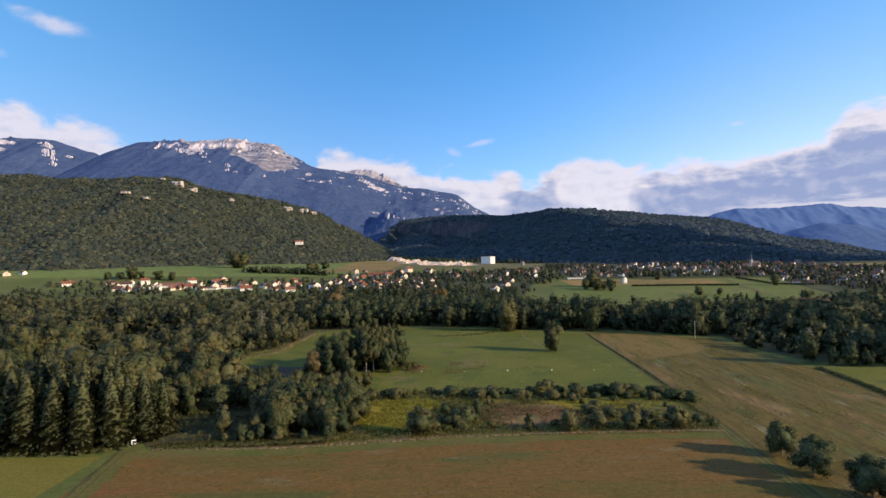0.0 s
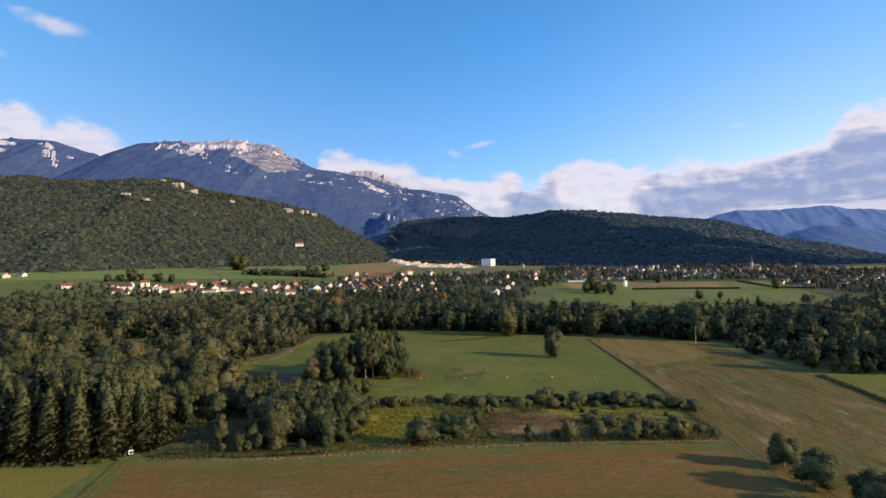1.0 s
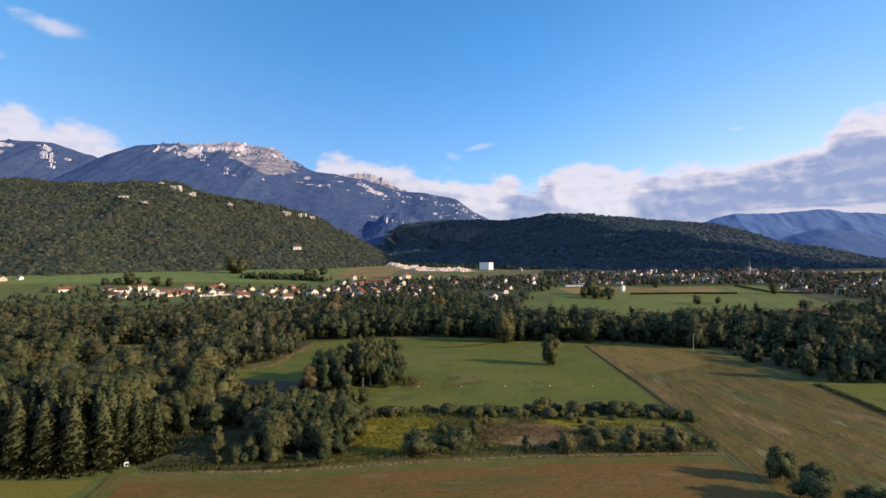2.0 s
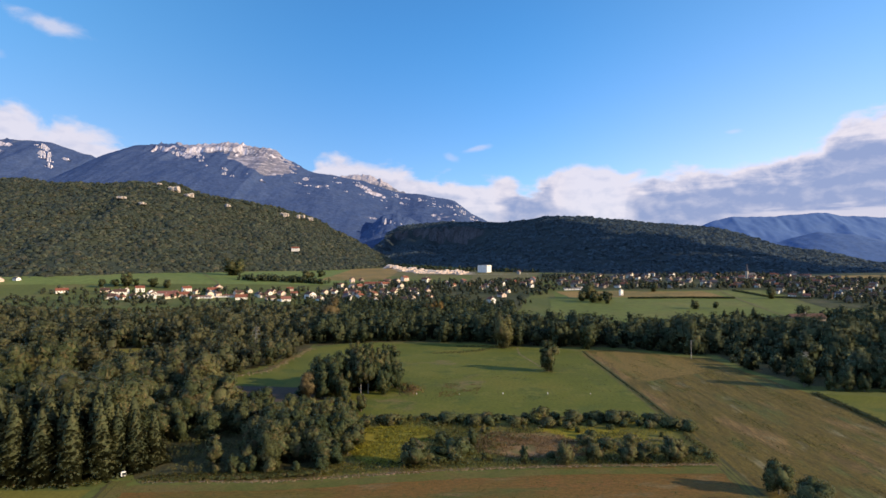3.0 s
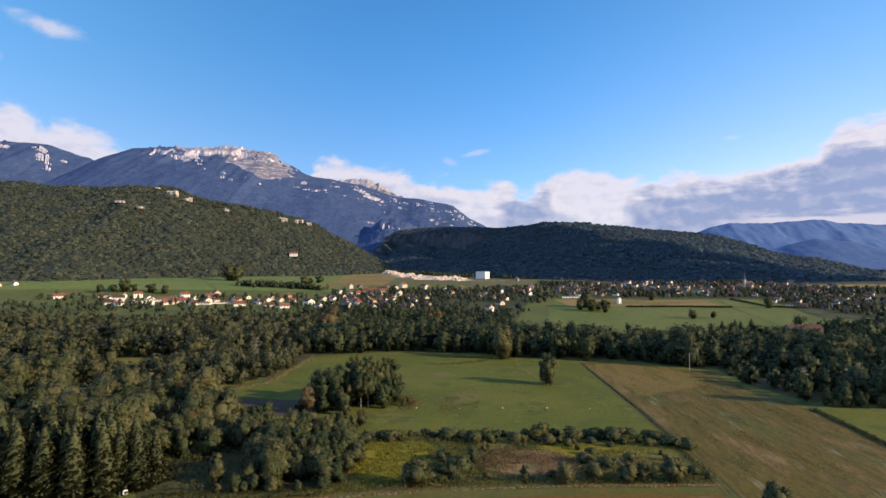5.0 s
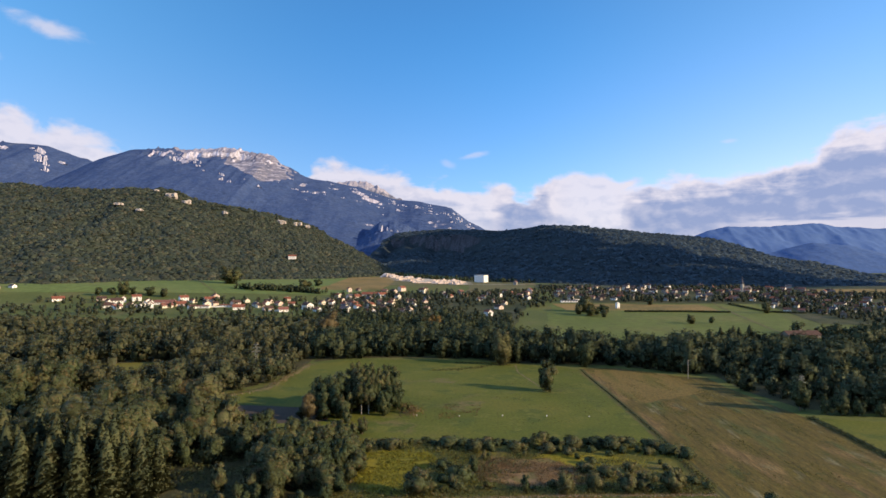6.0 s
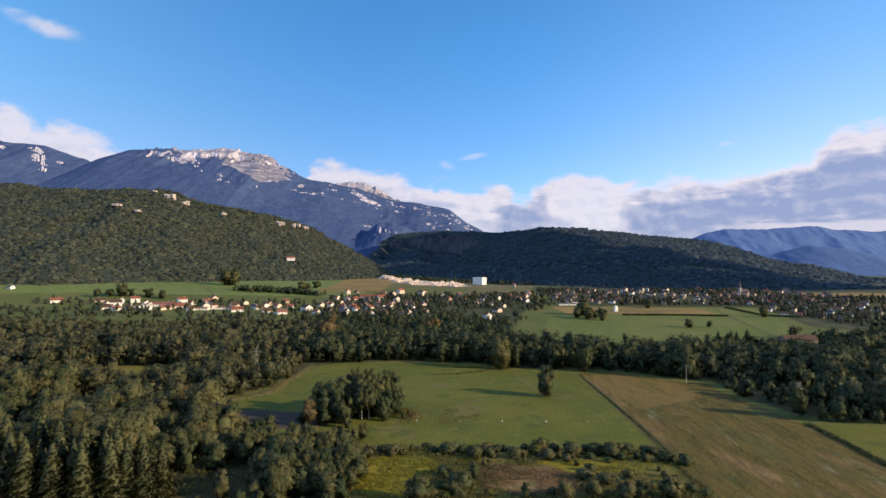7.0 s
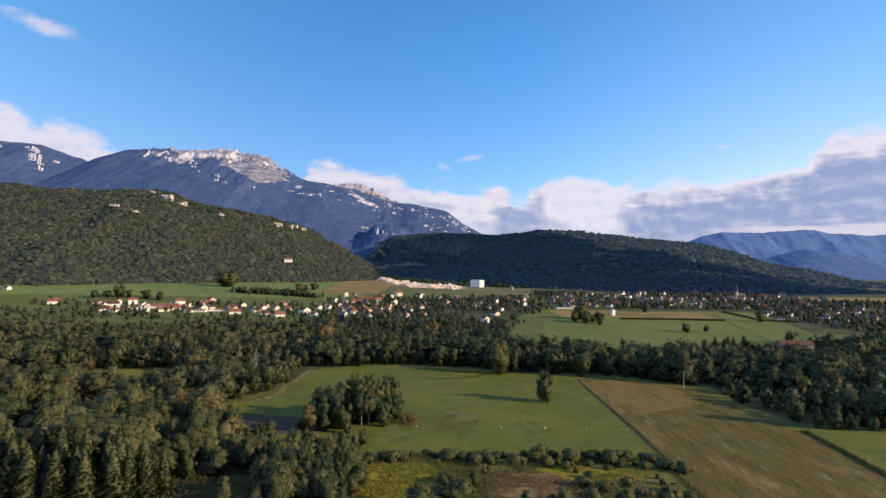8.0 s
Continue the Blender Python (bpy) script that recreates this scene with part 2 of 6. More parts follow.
STRAW = surface("straw_green_field", [(.123, .111, .017), (.147, .124, .021), (.100, .102, .014)], (0.03, 1.2), bump=0.12, bump_scale=1.6, grain=0.32)
HAY_PALE = surface("pale_hay_stubble", [(.135, .092, .023), (.161, .107, .029), (.105, .085, .017)], (0.05, 0.9), bump=0.12, bump_scale=1.6, stretch=(1.6, 0.4, 1), turn=radians(-5), grain=0.38, specks=(((.07, .075, .018), 0.6, .52, .66, .6),))
HAYFIELD = surface("hay_field", [(.087, .064, .010), (.108, .073, .013), (.064, .060, .008)], (0.03, 0.9), bump=0.12, bump_scale=1.6, stretch=(1.6, 0.4, 1), turn=radians(-5), grain=0.38, streak=(0.5, 8.0, 0.34, radians(-5)), specks=(((.040, .050, .012), 1.3, .50, .64, .7), ((.20, .14, .06), 1.9, .55, .68, .55), ((.035, .045, .010), 0.11, .60, .70, .5)),
                   patches=(((.160, .098, .034), 0.035, .53, .65), ((.076, .08, .019), 0.06, .55, .68), ((.15, .125, .06), 0.1, .58, .7)))
PASTURE = surface("far_pasture", [(.092, .114, .021), (.108, .126, .025), (.128, .126, .032)], (0.01, 0.12), bump=0.1)
SLOPE = surface("slope_pasture", [(.108, .142, .032), (.124, .156, .038), (.14, .15, .042)], (0.01, 0.12), bump=0.1)
CROP = surface("ripe_crop", [(.225, .148, .048), (.19, .132, .042), (.135, .108, .034)], (0.02, 0.3), bump=0.1)
WILD = surface("rough_grass", [(.094, .090, .017), (.125, .114, .021), (.105, .080, .032)], (0.06, 0.7), bump=0.3, bump_scale=1.0, patches=(((.12, .115, .022), 0.05, .54, .66),))
# leaf litter, darkened further as painted shade under the trees
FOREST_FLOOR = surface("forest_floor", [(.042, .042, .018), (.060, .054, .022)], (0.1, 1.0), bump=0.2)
SOIL = surface("ploughed_soil", [(.050, .036, .026), (.066, .048, .034)], (0.1, 1.2), bump=0.2, bump_scale=2.0)
EARTH = surface("bare_earth", [(.42, .34, .26), (.52, .44, .35)], (0.05, 0.6), bump=0.2)
LEAF = foliage("broad_leaves", (.050, .066, .030), (.118, .116, .050), (.150, .112, .058), solid=0.47)
LEAF_FAR = foliage("wood_leaves", (.038, .052, .028), (.103, .103, .050), (.135, .106, .057), gap=2.2, solid=0.44)
LEAF_FAR_DARK = foliage("dark_wood_leaves", (.030, .046, .026), (.072, .086, .042), (.100, .100, .048), gap=2.2, solid=0.44)
VILLAGE_LEAF = foliage("garden_leaves", (.034, .046, .032), (.066, .078, .046), (.085, .078, .048), gap=0.8, solid=0.36)
RUSSET = foliage("russet_leaves", (.15, .10, .035), (.20, .13, .045), (.13, .09, .05))
DEAD_LEAF = foliage("withered_leaves", (.105, .085, .045), (.135, .105, .055), (.10, .08, .04))
LEAF_DARK = foliage("dark_leaves", (.036, .054, .026), (.074, .090, .040), (.105, .100, .044), solid=0.47)
NEEDLE = foliage("spruce_needles", (.046, .058, .030), (.074, .083, .038), (.096, .092, .042), gap=4.0, solid=0.44)
# lifted and slightly blued in colour to stand for haze
HILL_LEAF = foliage("hill_wood_leaves", (.047, .062, .046), (.093, .103, .067), (.117, .103, .068), 0.012, 0.42, 0.30)
SCRUB = foliage("scrub_leaves", (.06, .07, .023), (.105, .105, .03), (.14, .095, .05), 0.15, 3.0)
# leaf colours of the eastern hill are shifted to blue as haze
HILL_EAST = foliage("hazed_hill_leaves", (.049, .073, .095), (.065, .092, .112), (.078, .095, .104), 0.02, 0.3, 0.28)
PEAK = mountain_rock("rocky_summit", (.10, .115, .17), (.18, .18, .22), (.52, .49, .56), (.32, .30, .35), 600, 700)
GOLD = foliage("goldenrod", (.17, .155, .018), (.225, .195, .020), (.13, .13, .024), 0.15, 0.9, 0.34)
BARK = surface("bark", [(.10, .085, .065), (.16, .14, .11)], (0.8, 6.0), bump=0.02, bump_scale=8.0)
PALE_BARK = surface("pale_bark", [(.42, .39, .34), (.28, .25, .22)], (0.8, 5.0), bump=0.01, bump_scale=8.0)
# kept dark: the shade between the crowns is put into this colour
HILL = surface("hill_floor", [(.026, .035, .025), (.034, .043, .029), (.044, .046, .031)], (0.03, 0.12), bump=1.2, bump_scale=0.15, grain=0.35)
# blue haze of distance is put into the mountains' base colours
MOUNTAIN = mountain_rock("hazed_limestone", (.042, .070, .160), (.054, .083, .172), (.57, .53, .62), (.16, .17, .19), 1000, 1100)
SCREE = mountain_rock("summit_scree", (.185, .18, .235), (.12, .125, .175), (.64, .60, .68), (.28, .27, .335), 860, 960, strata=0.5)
# both ranges carry their haze as blue in the base colour
BLUE_RANGE = mountain_rock("hazed_range", (.075, .135, .30), (.084, .145, .305), (.12, .18, .32), (.12, .19, .35), 900, 990, steep=(0.4, 0.2), bump=0.4, grain=(0.03, 0.03, 0.06))
NEAR_RANGE = mountain_rock("hazed_wooded_range", (.058, .106, .24), (.068, .116, .245), (.26, .28, .36), (.12, .19, .35), 900, 990, steep=(0.66, 0.5), bump=1.5, grain=(0.03, 0.04, 0.15))


# floor colour holds bluish haze and the shade of gaps between crowns
HILL_SHADE = mountain_rock("hazed_gorge", (.024, .034, .040), (.032, .042, .046), (.080, .078, .090), (.046, .058, .048), 900, 990, steep=(0.55, 0.40), bump=4.0, grain=(0.13, 0.10, 0.35))


# ---- mesh helpers ----
def quads(name, verts, faces, material, smooth=False, normals=None):
    """A mesh from arrays of points and quads; normals: soft shading directions, one a point."""
    verts, faces = np.asarray(verts, float), np.asarray(faces, int)
    me = bpy.data.meshes.new(name)
    me.vertices.add(len(verts))
    me.vertices.foreach_set("co", verts.ravel())
    me.loops.add(faces.size)
    me.loops.foreach_set("vertex_index", faces.ravel())
    me.polygons.add(len(faces))
    me.polygons.foreach_set("loop_start", np.arange(0, faces.size, 4))
    me.polygons.foreach_set("use_smooth", np.full(len(faces), smooth))
    me.update(calc_edges=True)
    me.materials.append(material)
    if normals is not None:
        me.polygons.foreach_set("use_smooth", np.full(len(faces), True))
        me.normals_split_custom_set_from_vertices(normals)
    return me


def sheet(name, X, Y, Z, material, smooth=True):
    """A mesh over a grid of heights."""
    r, c = X.shape
    k = np.arange(r * c).reshape(r, c)
    faces = np.stack([k[:-1, :-1], k[:-1, 1:], k[1:, 1:], k[1:, :-1]], -1).reshape(-1, 4)
    return quads(name, np.stack([X, Y, Z], -1).reshape(-1, 3), faces, material, smooth)


def part(name, bm, material, parent, label=""):
    me = bpy.data.meshes.new(name)
    bm.to_mesh(me)
    bm.free()
    me.materials.append(material)
    ob = new(name, me)
    ob.parent = parent
    return tagged(ob, label)


def box(bm, x0, y0, z0, x1, y1, z1):
    v = [bm.verts.new((x, y, z)) for z in (z0, z1) for x, y in ((x0, y0), (x1, y0), (x1, y1), (x0, y1))]
    for f in ((3, 2, 1, 0), (4, 5, 6, 7), (0, 1, 5, 4), (1, 2, 6, 5), (2, 3, 7, 6), (3, 0, 4, 7)):
        bm.faces.new([v[i] for i in f])


def tube(points, radii, sides=6):
    """Points and quads of a tapered tube along points."""
    points = [Vector(p) for p in points]
    verts, faces = [], []
    for i, (p, r) in enumerate(zip(points, radii)):
        d = (points[min(i + 1, len(points) - 1)] - points[max(i - 1, 0)]).normalized()
        a = d.cross(Vector((0.3, 0.9, 0.1))).normalized()
        b = d.cross(a)
        for k in range(sides):
            w = 2 * math.pi * k / sides
            verts.append(p + (a * math.cos(w) + b * math.sin(w)) * r)
        if i:
            o = (i - 1) * sides
            for k in range(sides):
                faces.append((o + k, o + (k + 1) % sides, o + sides + (k + 1) % sides, o + sides + k))
    return [tuple(v) for v in verts], faces


def smooth01(a):
    a = np.clip(a, 0, 1)
    return a * a * (3 - 2 * a)


def fbm(x, y, scale, octaves=4, seed=0, ridge=False):
    """Value noise on arrays, about -1 to 1."""
    rng = np.random.RandomState(seed)
    table = rng.rand(256, 256) * 2 - 1
    out, amp, total = np.zeros_like(x, float), 1.0, 0.0
    for o in range(octaves):
        u, v = x / scale + 17.3 * o, y / scale + 9.1 * o
        i, j = np.floor(u).astype(int), np.floor(v).astype(int)
        fu, fv = u - i, v - j
        fu, fv = fu * fu * (3 - 2 * fu), fv * fv * (3 - 2 * fv)
        a = table[i % 256, j % 256] * (1 - fu) + table[(i + 1) % 256, j % 256] * fu
        b = table[i % 256, (j + 1) % 256] * (1 - fu) + table[(i + 1) % 256, (j + 1) % 256] * fu
        n = a * (1 - fv) + b * fv
        out += amp * (1 - 2 * np.abs(n) if ridge else n)
        total += amp
        amp, scale = amp * 0.5, scale * 0.5
    return out / total


# ---- ground ----
def ground_z(x, y):
    """The valley floor: flat in front, rising gently to the village and up to the western meadow."""
    x, y = np.asarray(x, float), np.asarray(y, float)
    z = np.interp(y, [-500, 400, 560, 700, 850, 1000, 1200, 1400, 1800, 6000], [0, 0, 3, 8, 18, 25, 30, 40, 55, 60])
    z = z + (np.minimum(z, 26) - z) * smooth01((x - 400) / 500)
    return z + 15 * np.clip((-x - 150) / 500, 0, 1.6) * smooth01((y - 720) / 180)


xs = np.concatenate([np.linspace(-7000, -1300, 24), np.linspace(-1250, 1250, 101), np.linspace(1300, 7000, 24)])
ys = np.concatenate([np.linspace(-900, 350, 14), np.arange(400, 1801, 20), np.linspace(1900, 4900, 16)])
gx, gy = np.meshgrid(xs, ys)
tagged(new("ground", sheet("ground", gx, gy, ground_z(gx, gy), GRASS)), "green and straw-coloured grassy valley floor between wooded hills", "ground", kind="structure")


def field(name, corners, material, label, lift=0.06, rows=2, cols=2, jag=6.0):
    """A field's cover between four corners (near left, near right, far right, far left), laid on the ground."""
    a, b, c, d = [np.array(p, float) for p in corners]
    u, v = np.meshgrid(np.linspace(0, 1, cols), np.linspace(0, 1, rows))
    u, v = u[..., None], v[..., None]
    p = (a * (1 - u) + b * u) * (1 - v) + (d * (1 - u) + c * u) * v
    p = p + jag * np.stack([fbm(p[..., 0], p[..., 1], 45, 3, 53), fbm(p[..., 0], p[..., 1], 45, 3, 54)], -1)
    z = ground_z(p[..., 0], p[..., 1]) + lift
    return tagged(new(name, sheet(name, p[..., 0], p[..., 1], z, material)), label, "field", kind="structure")


def plot(name, outline, material, label, lift=0.06, jag=0.7):
    """A flat field with many corners and uneven edges."""
    p = np.array(outline, float)
    ring = []
    for (x0, y0), (x1, y1) in zip(p, np.roll(p, -1, 0)):
        n = max(1, int(math.hypot(x1 - x0, y1 - y0) / 2.5))
        for i in range(n):
            ring.append((x0 + (x1 - x0) * i / n, y0 + (y1 - y0) * i / n))
    q = np.array(ring)
    q = q + jag * np.stack([fbm(q[:, 0], q[:, 1], 6, 3, 51), fbm(q[:, 0], q[:, 1], 6, 3, 52)], 1)
    points = [Vector((x, y, lift)) for x, y in q]
    me = bpy.data.meshes.new(name)
    faces = []
    for t in tessellate_polygon([points]):
        i, j, k = [points.index(v) if isinstance(v, Vector) else v for v in t]
        up = (points[j] - points[i]).cross(points[k] - points[i]).z
        faces.append((i, j, k) if up > 0 else (i, k, j))
    me.from_pydata(points, [], faces)
    me.materials.append(material)
    return tagged(new(name, me), label, "field", kind="structure")


plot("field_front", [(-79, -60), (71, -60), (75.5, 115), (78, 138), (80, 157), (33.4, 156.5), (3, 153.5), (-40, 147.5), (-78, 146)], STUBBLE, "mown field of dry brown and green grass", 0.010, 2.4)
plot("field_west", [(-190, -60), (-83, -60), (-83, 120), (-83.5, 144.5), (-109, 144), (-190, 150)], STRAW, "mown straw-green field beside a farm track", 0.014)
plot("meadow", [(-122, 276), (-114, 260), (-104, 240), (-88, 222), (-62, 214), (-29, 211), (4, 210), (44, 208.5), (81, 204.5), (84, 273), (86, 345), (76, 357), (49, 367), (25, 379), (-23, 384), (-60, 380), (-77, 367), (-82, 327), (-84, 295), (-95, 284)],
     MEADOW, "green grazed meadow with paler patches", 0.022)
# bare soil whose dark colour also deepens the clump's shadow here
plot("ploughed_patch", [(-86, 231), (-58, 229.5), (-44, 233), (-46, 250), (-56, 255), (-72, 258), (-90, 259)], SOIL, "patch of dark ploughed soil beside the clump of trees", 0.028)
plot("field_hay", [(79.5, -60), (150, -60), (148, 193), (152, 217), (153, 238), (150, 297), (152, 322), (140, 326), (110, 354), (89, 352), (87, 300), (84.5, 232), (79, 160), (76.5, 138)], HAYFIELD, "dry hay field with brown and green streaks", 0.018)
plot("hay_stubble", [(93, 262), (110, 270), (131, 285), (138, 300), (139, 318), (126, 332), (109, 347), (93, 346), (90, 300)], HAY_PALE, "paler dry stubble at the hay field's far end", 0.022, 5.0)
plot("field_east", [(153, 60), (330, 60), (330, 236), (178, 232), (155.5, 238), (154, 217), (151, 193)], MEADOW, "green meadow beside a dark ditch", 0.026)
plot("rough_strip", [(-74, 149), (-40, 149), (3, 155), (33, 158), (77, 158.5), (80.5, 203), (44, 207), (4, 208.5), (-29, 210), (-60, 215), (-74, 190)], WILD, "rough strip of weeds, yellow flowers and brown bracken", 0.030)
field("pasture_far", [(80, 470), (330, 480), (440, 765), (156, 765)], PASTURE, "pale green pasture before the village", 0.15, 12, 12)
field("pasture_slope", [(-770, 800), (-110, 862), (-120, 1420), (-800, 1040)], SLOPE, "smooth green sloping pasture under the wooded hill", 0.2, 40, 30)

# ---- hills and mountains ----


def ridge_hill(name, xs, ridge, foot, material, label, depth=700, bend=1.0, rough=(10.0, 160.0), steps=(220, 90), seed=1, terrace=0.0, cap=None, wall=None, fan=None):
    """A hill between a foot line and a ridge line, both given as (x, y, z) along x, with gullies and spurs; it falls away behind the ridge."""
    x = np.linspace(xs[0], xs[1], steps[0])
    s = np.concatenate([np.linspace(-0.15, 1, steps[1]), np.linspace(1.05, 2, 12)])
    X, S = np.meshgrid(x, s)
    r, f = np.array(ridge, float), np.array(foot, float)
    ry, rz = np.interp(X, r[:, 0], r[:, 1]), np.interp(X, r[:, 0], r[:, 2])
    fy, fz = np.interp(X, f[:, 0], f[:, 1]), np.interp(X, f[:, 0], f[:, 2])
    Y = np.where(S <= 1, fy + (ry - fy) * S, ry + (S - 1) * depth)
    if fan:
        # the hill's end tapers towards its foot
        rz = np.interp(X + (X * fan / Y - X) * smooth01((X - 500) / 400) * (S < 1), r[:, 0], r[:, 2])
    h = np.clip(S, 0, 1) ** bend
    if terrace:
        # broken cliff bands: short stretches where the slope stands upright
        q = h * 17 + 1.6 * fbm(X, Y, 600, 4, seed + 5)
        step = np.floor(q) + smooth01((q - np.floor(q)) * 8.0 - 3.5)
        gate = smooth01(4.0 * fbm(X * 0.55, Y, 75, 4, seed + 9) + (np.interp(X, [-2300, -1500, -1100], [-3.0, -2.2, 0.0]) if cap else -0.15)) * smooth01(2.5 * fbm(X, Y, 700, 2, seed + 11) + 0.4) * terrace
        h = h + (step - q) / 17 * gate
    Z = fz + (rz - fz) * h
    wear = np.clip(4 * S * (1.15 - S), 0, 1)
    Z = Z + wear * (rough[0] * fbm(X, Y, rough[1], 5, seed) + rough[0] * 0.8 * (fbm(X * 1.0, Y * 0.35, rough[1] * 0.8, 4, seed + 2, True) - 0.3))
    Z = np.where(S < 0, fz + S * 220, Z)
    Z = np.where(S > 1, Z - np.clip(S - 1, 0, 2) ** 1.3 * rz * 0.8, Z)
    if wall:
        # a rock face across part of the slope
        side = smooth01((X - wall[0]) / 60) * smooth01((wall[1] - X) / 150)
        edge = (S - wall[2] - 0.05 * fbm(X, X * 0, 120, 4, seed + 3)) / 0.02
        Z = Z - wall[3] * (0.8 + 0.5 * fbm(X, X * 0, 90, 3, seed + 7)) * side * (1 - smooth01(edge)) * smooth01((S - 0.2) / 0.35) * (S <= 1)
    if cap:
        # a caprock wall with pillars along the summit, and a broken lower wall in the west
        along = smooth01((X - cap[0]) / 120) * smooth01((cap[1] - X) / 60)
        tall = cap[2] * np.clip(0.55 + 0.8 * fbm(X, X * 0, 120, 5, seed + 7), 0.12, 1.1)
        edge = (S - 0.93 - 0.035 * fbm(X, X * 0 + 50, 110, 4, seed + 3)) / 0.012
        Z = Z - tall * along * (1 - smooth01(edge)) * smooth01((S - 0.76) / 0.15) * (S <= 1)
        low = smooth01((X - cap[0] - 300) / 60) * smooth01((cap[0] + 680 - X) / 60)
        edge = (S - 0.87 - 0.00025 * (cap[0] + 490 - X) - 0.02 * fbm(X, X * 0 + 90, 140, 4, seed + 2)) / 0.012
        Z = Z - 34 * low * smooth01(1.2 * fbm(X, X * 0, 120, 3, seed + 8) + 0.7) * (1 - smooth01(edge)) * smooth01((S - 0.7) / 0.14) * (S <= 1)
        Z = Z + along * (10 * fbm(X, Y, 34, 3, seed + 4) + 20 * np.maximum(0, fbm(X, X * 0, 22, 2, seed + 14)) - 5) * (S > 0.9) * (S <= 1)
    ob = tagged(new(name, sheet(name, X, Y, Z, material)), label, "hill", kind="structure")
    if cap:
        # loose scree under the caprock
        ob.data.materials.append(SCREE)
        loose = (X > cap[0] + 50) & (X + 160 * fbm(X, Y, 90, 3, seed + 9) < cap[1] + 90) & (S + 0.15 * fbm(X, Y, 260, 4, seed + 6) > np.interp(X, [cap[0], cap[0] + 420, cap[1] - 260, cap[1]], [0.96, 0.93, 0.77, 0.68]))
        ob.data.polygons.foreach_set("material_index", loose[:-1, :-1].ravel().astype(int))
    return ob, (X, Y, Z, S)


west_ridge = [(-1500, 1450, 285), (-1118, 1450, 269), (-975, 1450, 258), (-832, 1450, 251), (-689, 1450, 254), (-565, 1500, 224), (-451, 1620, 207), (-375, 1709, 187), (-281, 1750, 134), (-144, 1750, 56), (-40, 1750, 40)]
west_foot = [(-1500, 900, 40), (-771, 870, 33), (-600, 880, 31), (-500, 990, 34), (-407, 1080, 37), (-377, 1150, 42), (-226, 1250, 36), (-115, 1400, 42), (-40, 1500, 40)]
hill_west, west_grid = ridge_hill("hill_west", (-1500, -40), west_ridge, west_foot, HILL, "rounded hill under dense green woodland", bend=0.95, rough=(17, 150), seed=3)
east_ridge = [(-260, 2950, 190), (-194, 2900, 224), (20, 2800, 242), (265, 2500, 217), (405, 2187, 221), (674, 2150, 201), (969, 2100, 172), (1113, 2100, 150), (1181, 2100, 126), (1238, 2100, 103), (1312, 2100, 91), (1396, 2100, 84), (1507, 2100, 58), (1625, 2100, 33), (2200, 2100, 10)]
east_foot = [(-260, 1800, 50), (-106, 1500, 42), (92, 1240, 32), (200, 1130, 27), (320, 1040, 24), (636, 1020, 24), (966, 1120, 26), (1500, 1250, 28), (2200, 1300, 30)]
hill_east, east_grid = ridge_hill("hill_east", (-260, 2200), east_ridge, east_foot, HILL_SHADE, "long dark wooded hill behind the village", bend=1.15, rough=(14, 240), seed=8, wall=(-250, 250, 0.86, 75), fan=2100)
main_ridge = [(-3000, 4200, 640), (-2770, 4300, 732), (-2535, 4300, 848), (-2300, 4300, 918), (-2045, 4300, 938), (-1577, 4300, 952), (-1225, 4300, 900), (-1170, 4300, 830), (-942, 4300, 719), (-688, 4300, 668), (-285, 4300, 561), (-94, 4300, 545), (117, 4300, 500), (243, 4300, 400), (370, 4300, 339), (600, 4300, 220)]
main_foot = [(-3000, 2700, 60), (600, 3000, 60)]
mountain_main, main_grid = ridge_hill("mountain_main", (-3000, 600), main_ridge, main_foot, MOUNTAIN, "wooded mountain tinted haze-blue, with pale limestone cliffs along its summit", bend=0.8, rough=(30, 420), steps=(480, 220), seed=12, terrace=1.0, cap=(-2250, -1175, 44))
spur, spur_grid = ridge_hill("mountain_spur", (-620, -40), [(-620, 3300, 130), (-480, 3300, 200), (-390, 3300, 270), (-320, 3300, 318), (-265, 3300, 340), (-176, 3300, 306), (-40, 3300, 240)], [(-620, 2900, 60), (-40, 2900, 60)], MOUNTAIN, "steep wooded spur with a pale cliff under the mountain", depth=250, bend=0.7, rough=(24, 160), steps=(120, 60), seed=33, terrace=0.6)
mountain_west, west_mountain_grid = ridge_hill("mountain_west", (-5200, -2300), [(-5200, 4500, 1100), (-3480, 4500, 1030), (-3098, 4500, 993), (-2740, 4500, 898), (-2580, 4500, 800), (-2300, 4500, 640)], [(-5200, 3200, 60), (-2300, 3200, 60)], MOUNTAIN, "wooded mountain tinted haze-blue, with pale crags", bend=0.8, rough=(45, 500), steps=(200, 110), seed=21, terrace=1.0)
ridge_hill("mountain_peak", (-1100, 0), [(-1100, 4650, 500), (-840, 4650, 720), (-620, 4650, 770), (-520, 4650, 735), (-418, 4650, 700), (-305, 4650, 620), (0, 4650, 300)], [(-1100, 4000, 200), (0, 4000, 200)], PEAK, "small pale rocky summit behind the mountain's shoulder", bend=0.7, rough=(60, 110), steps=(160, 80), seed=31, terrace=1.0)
ridge_hill("range_far", (1700, 5200), [(1700, 4850, 200), (2130, 4850, 290), (2300, 4850, 360), (2470, 4850, 403), (2860, 4850, 408), (3140, 4850, 432), (3300, 4850, 440), (3420, 4850, 410), (3750, 4850, 396), (5200, 4850, 500)], [(1700, 4300, 60), (5200, 4300, 60)], BLUE_RANGE, "mountain range tinted haze-blue on the horizon", depth=100, bend=0.8, rough=(22, 200), steps=(220, 60), seed=41)
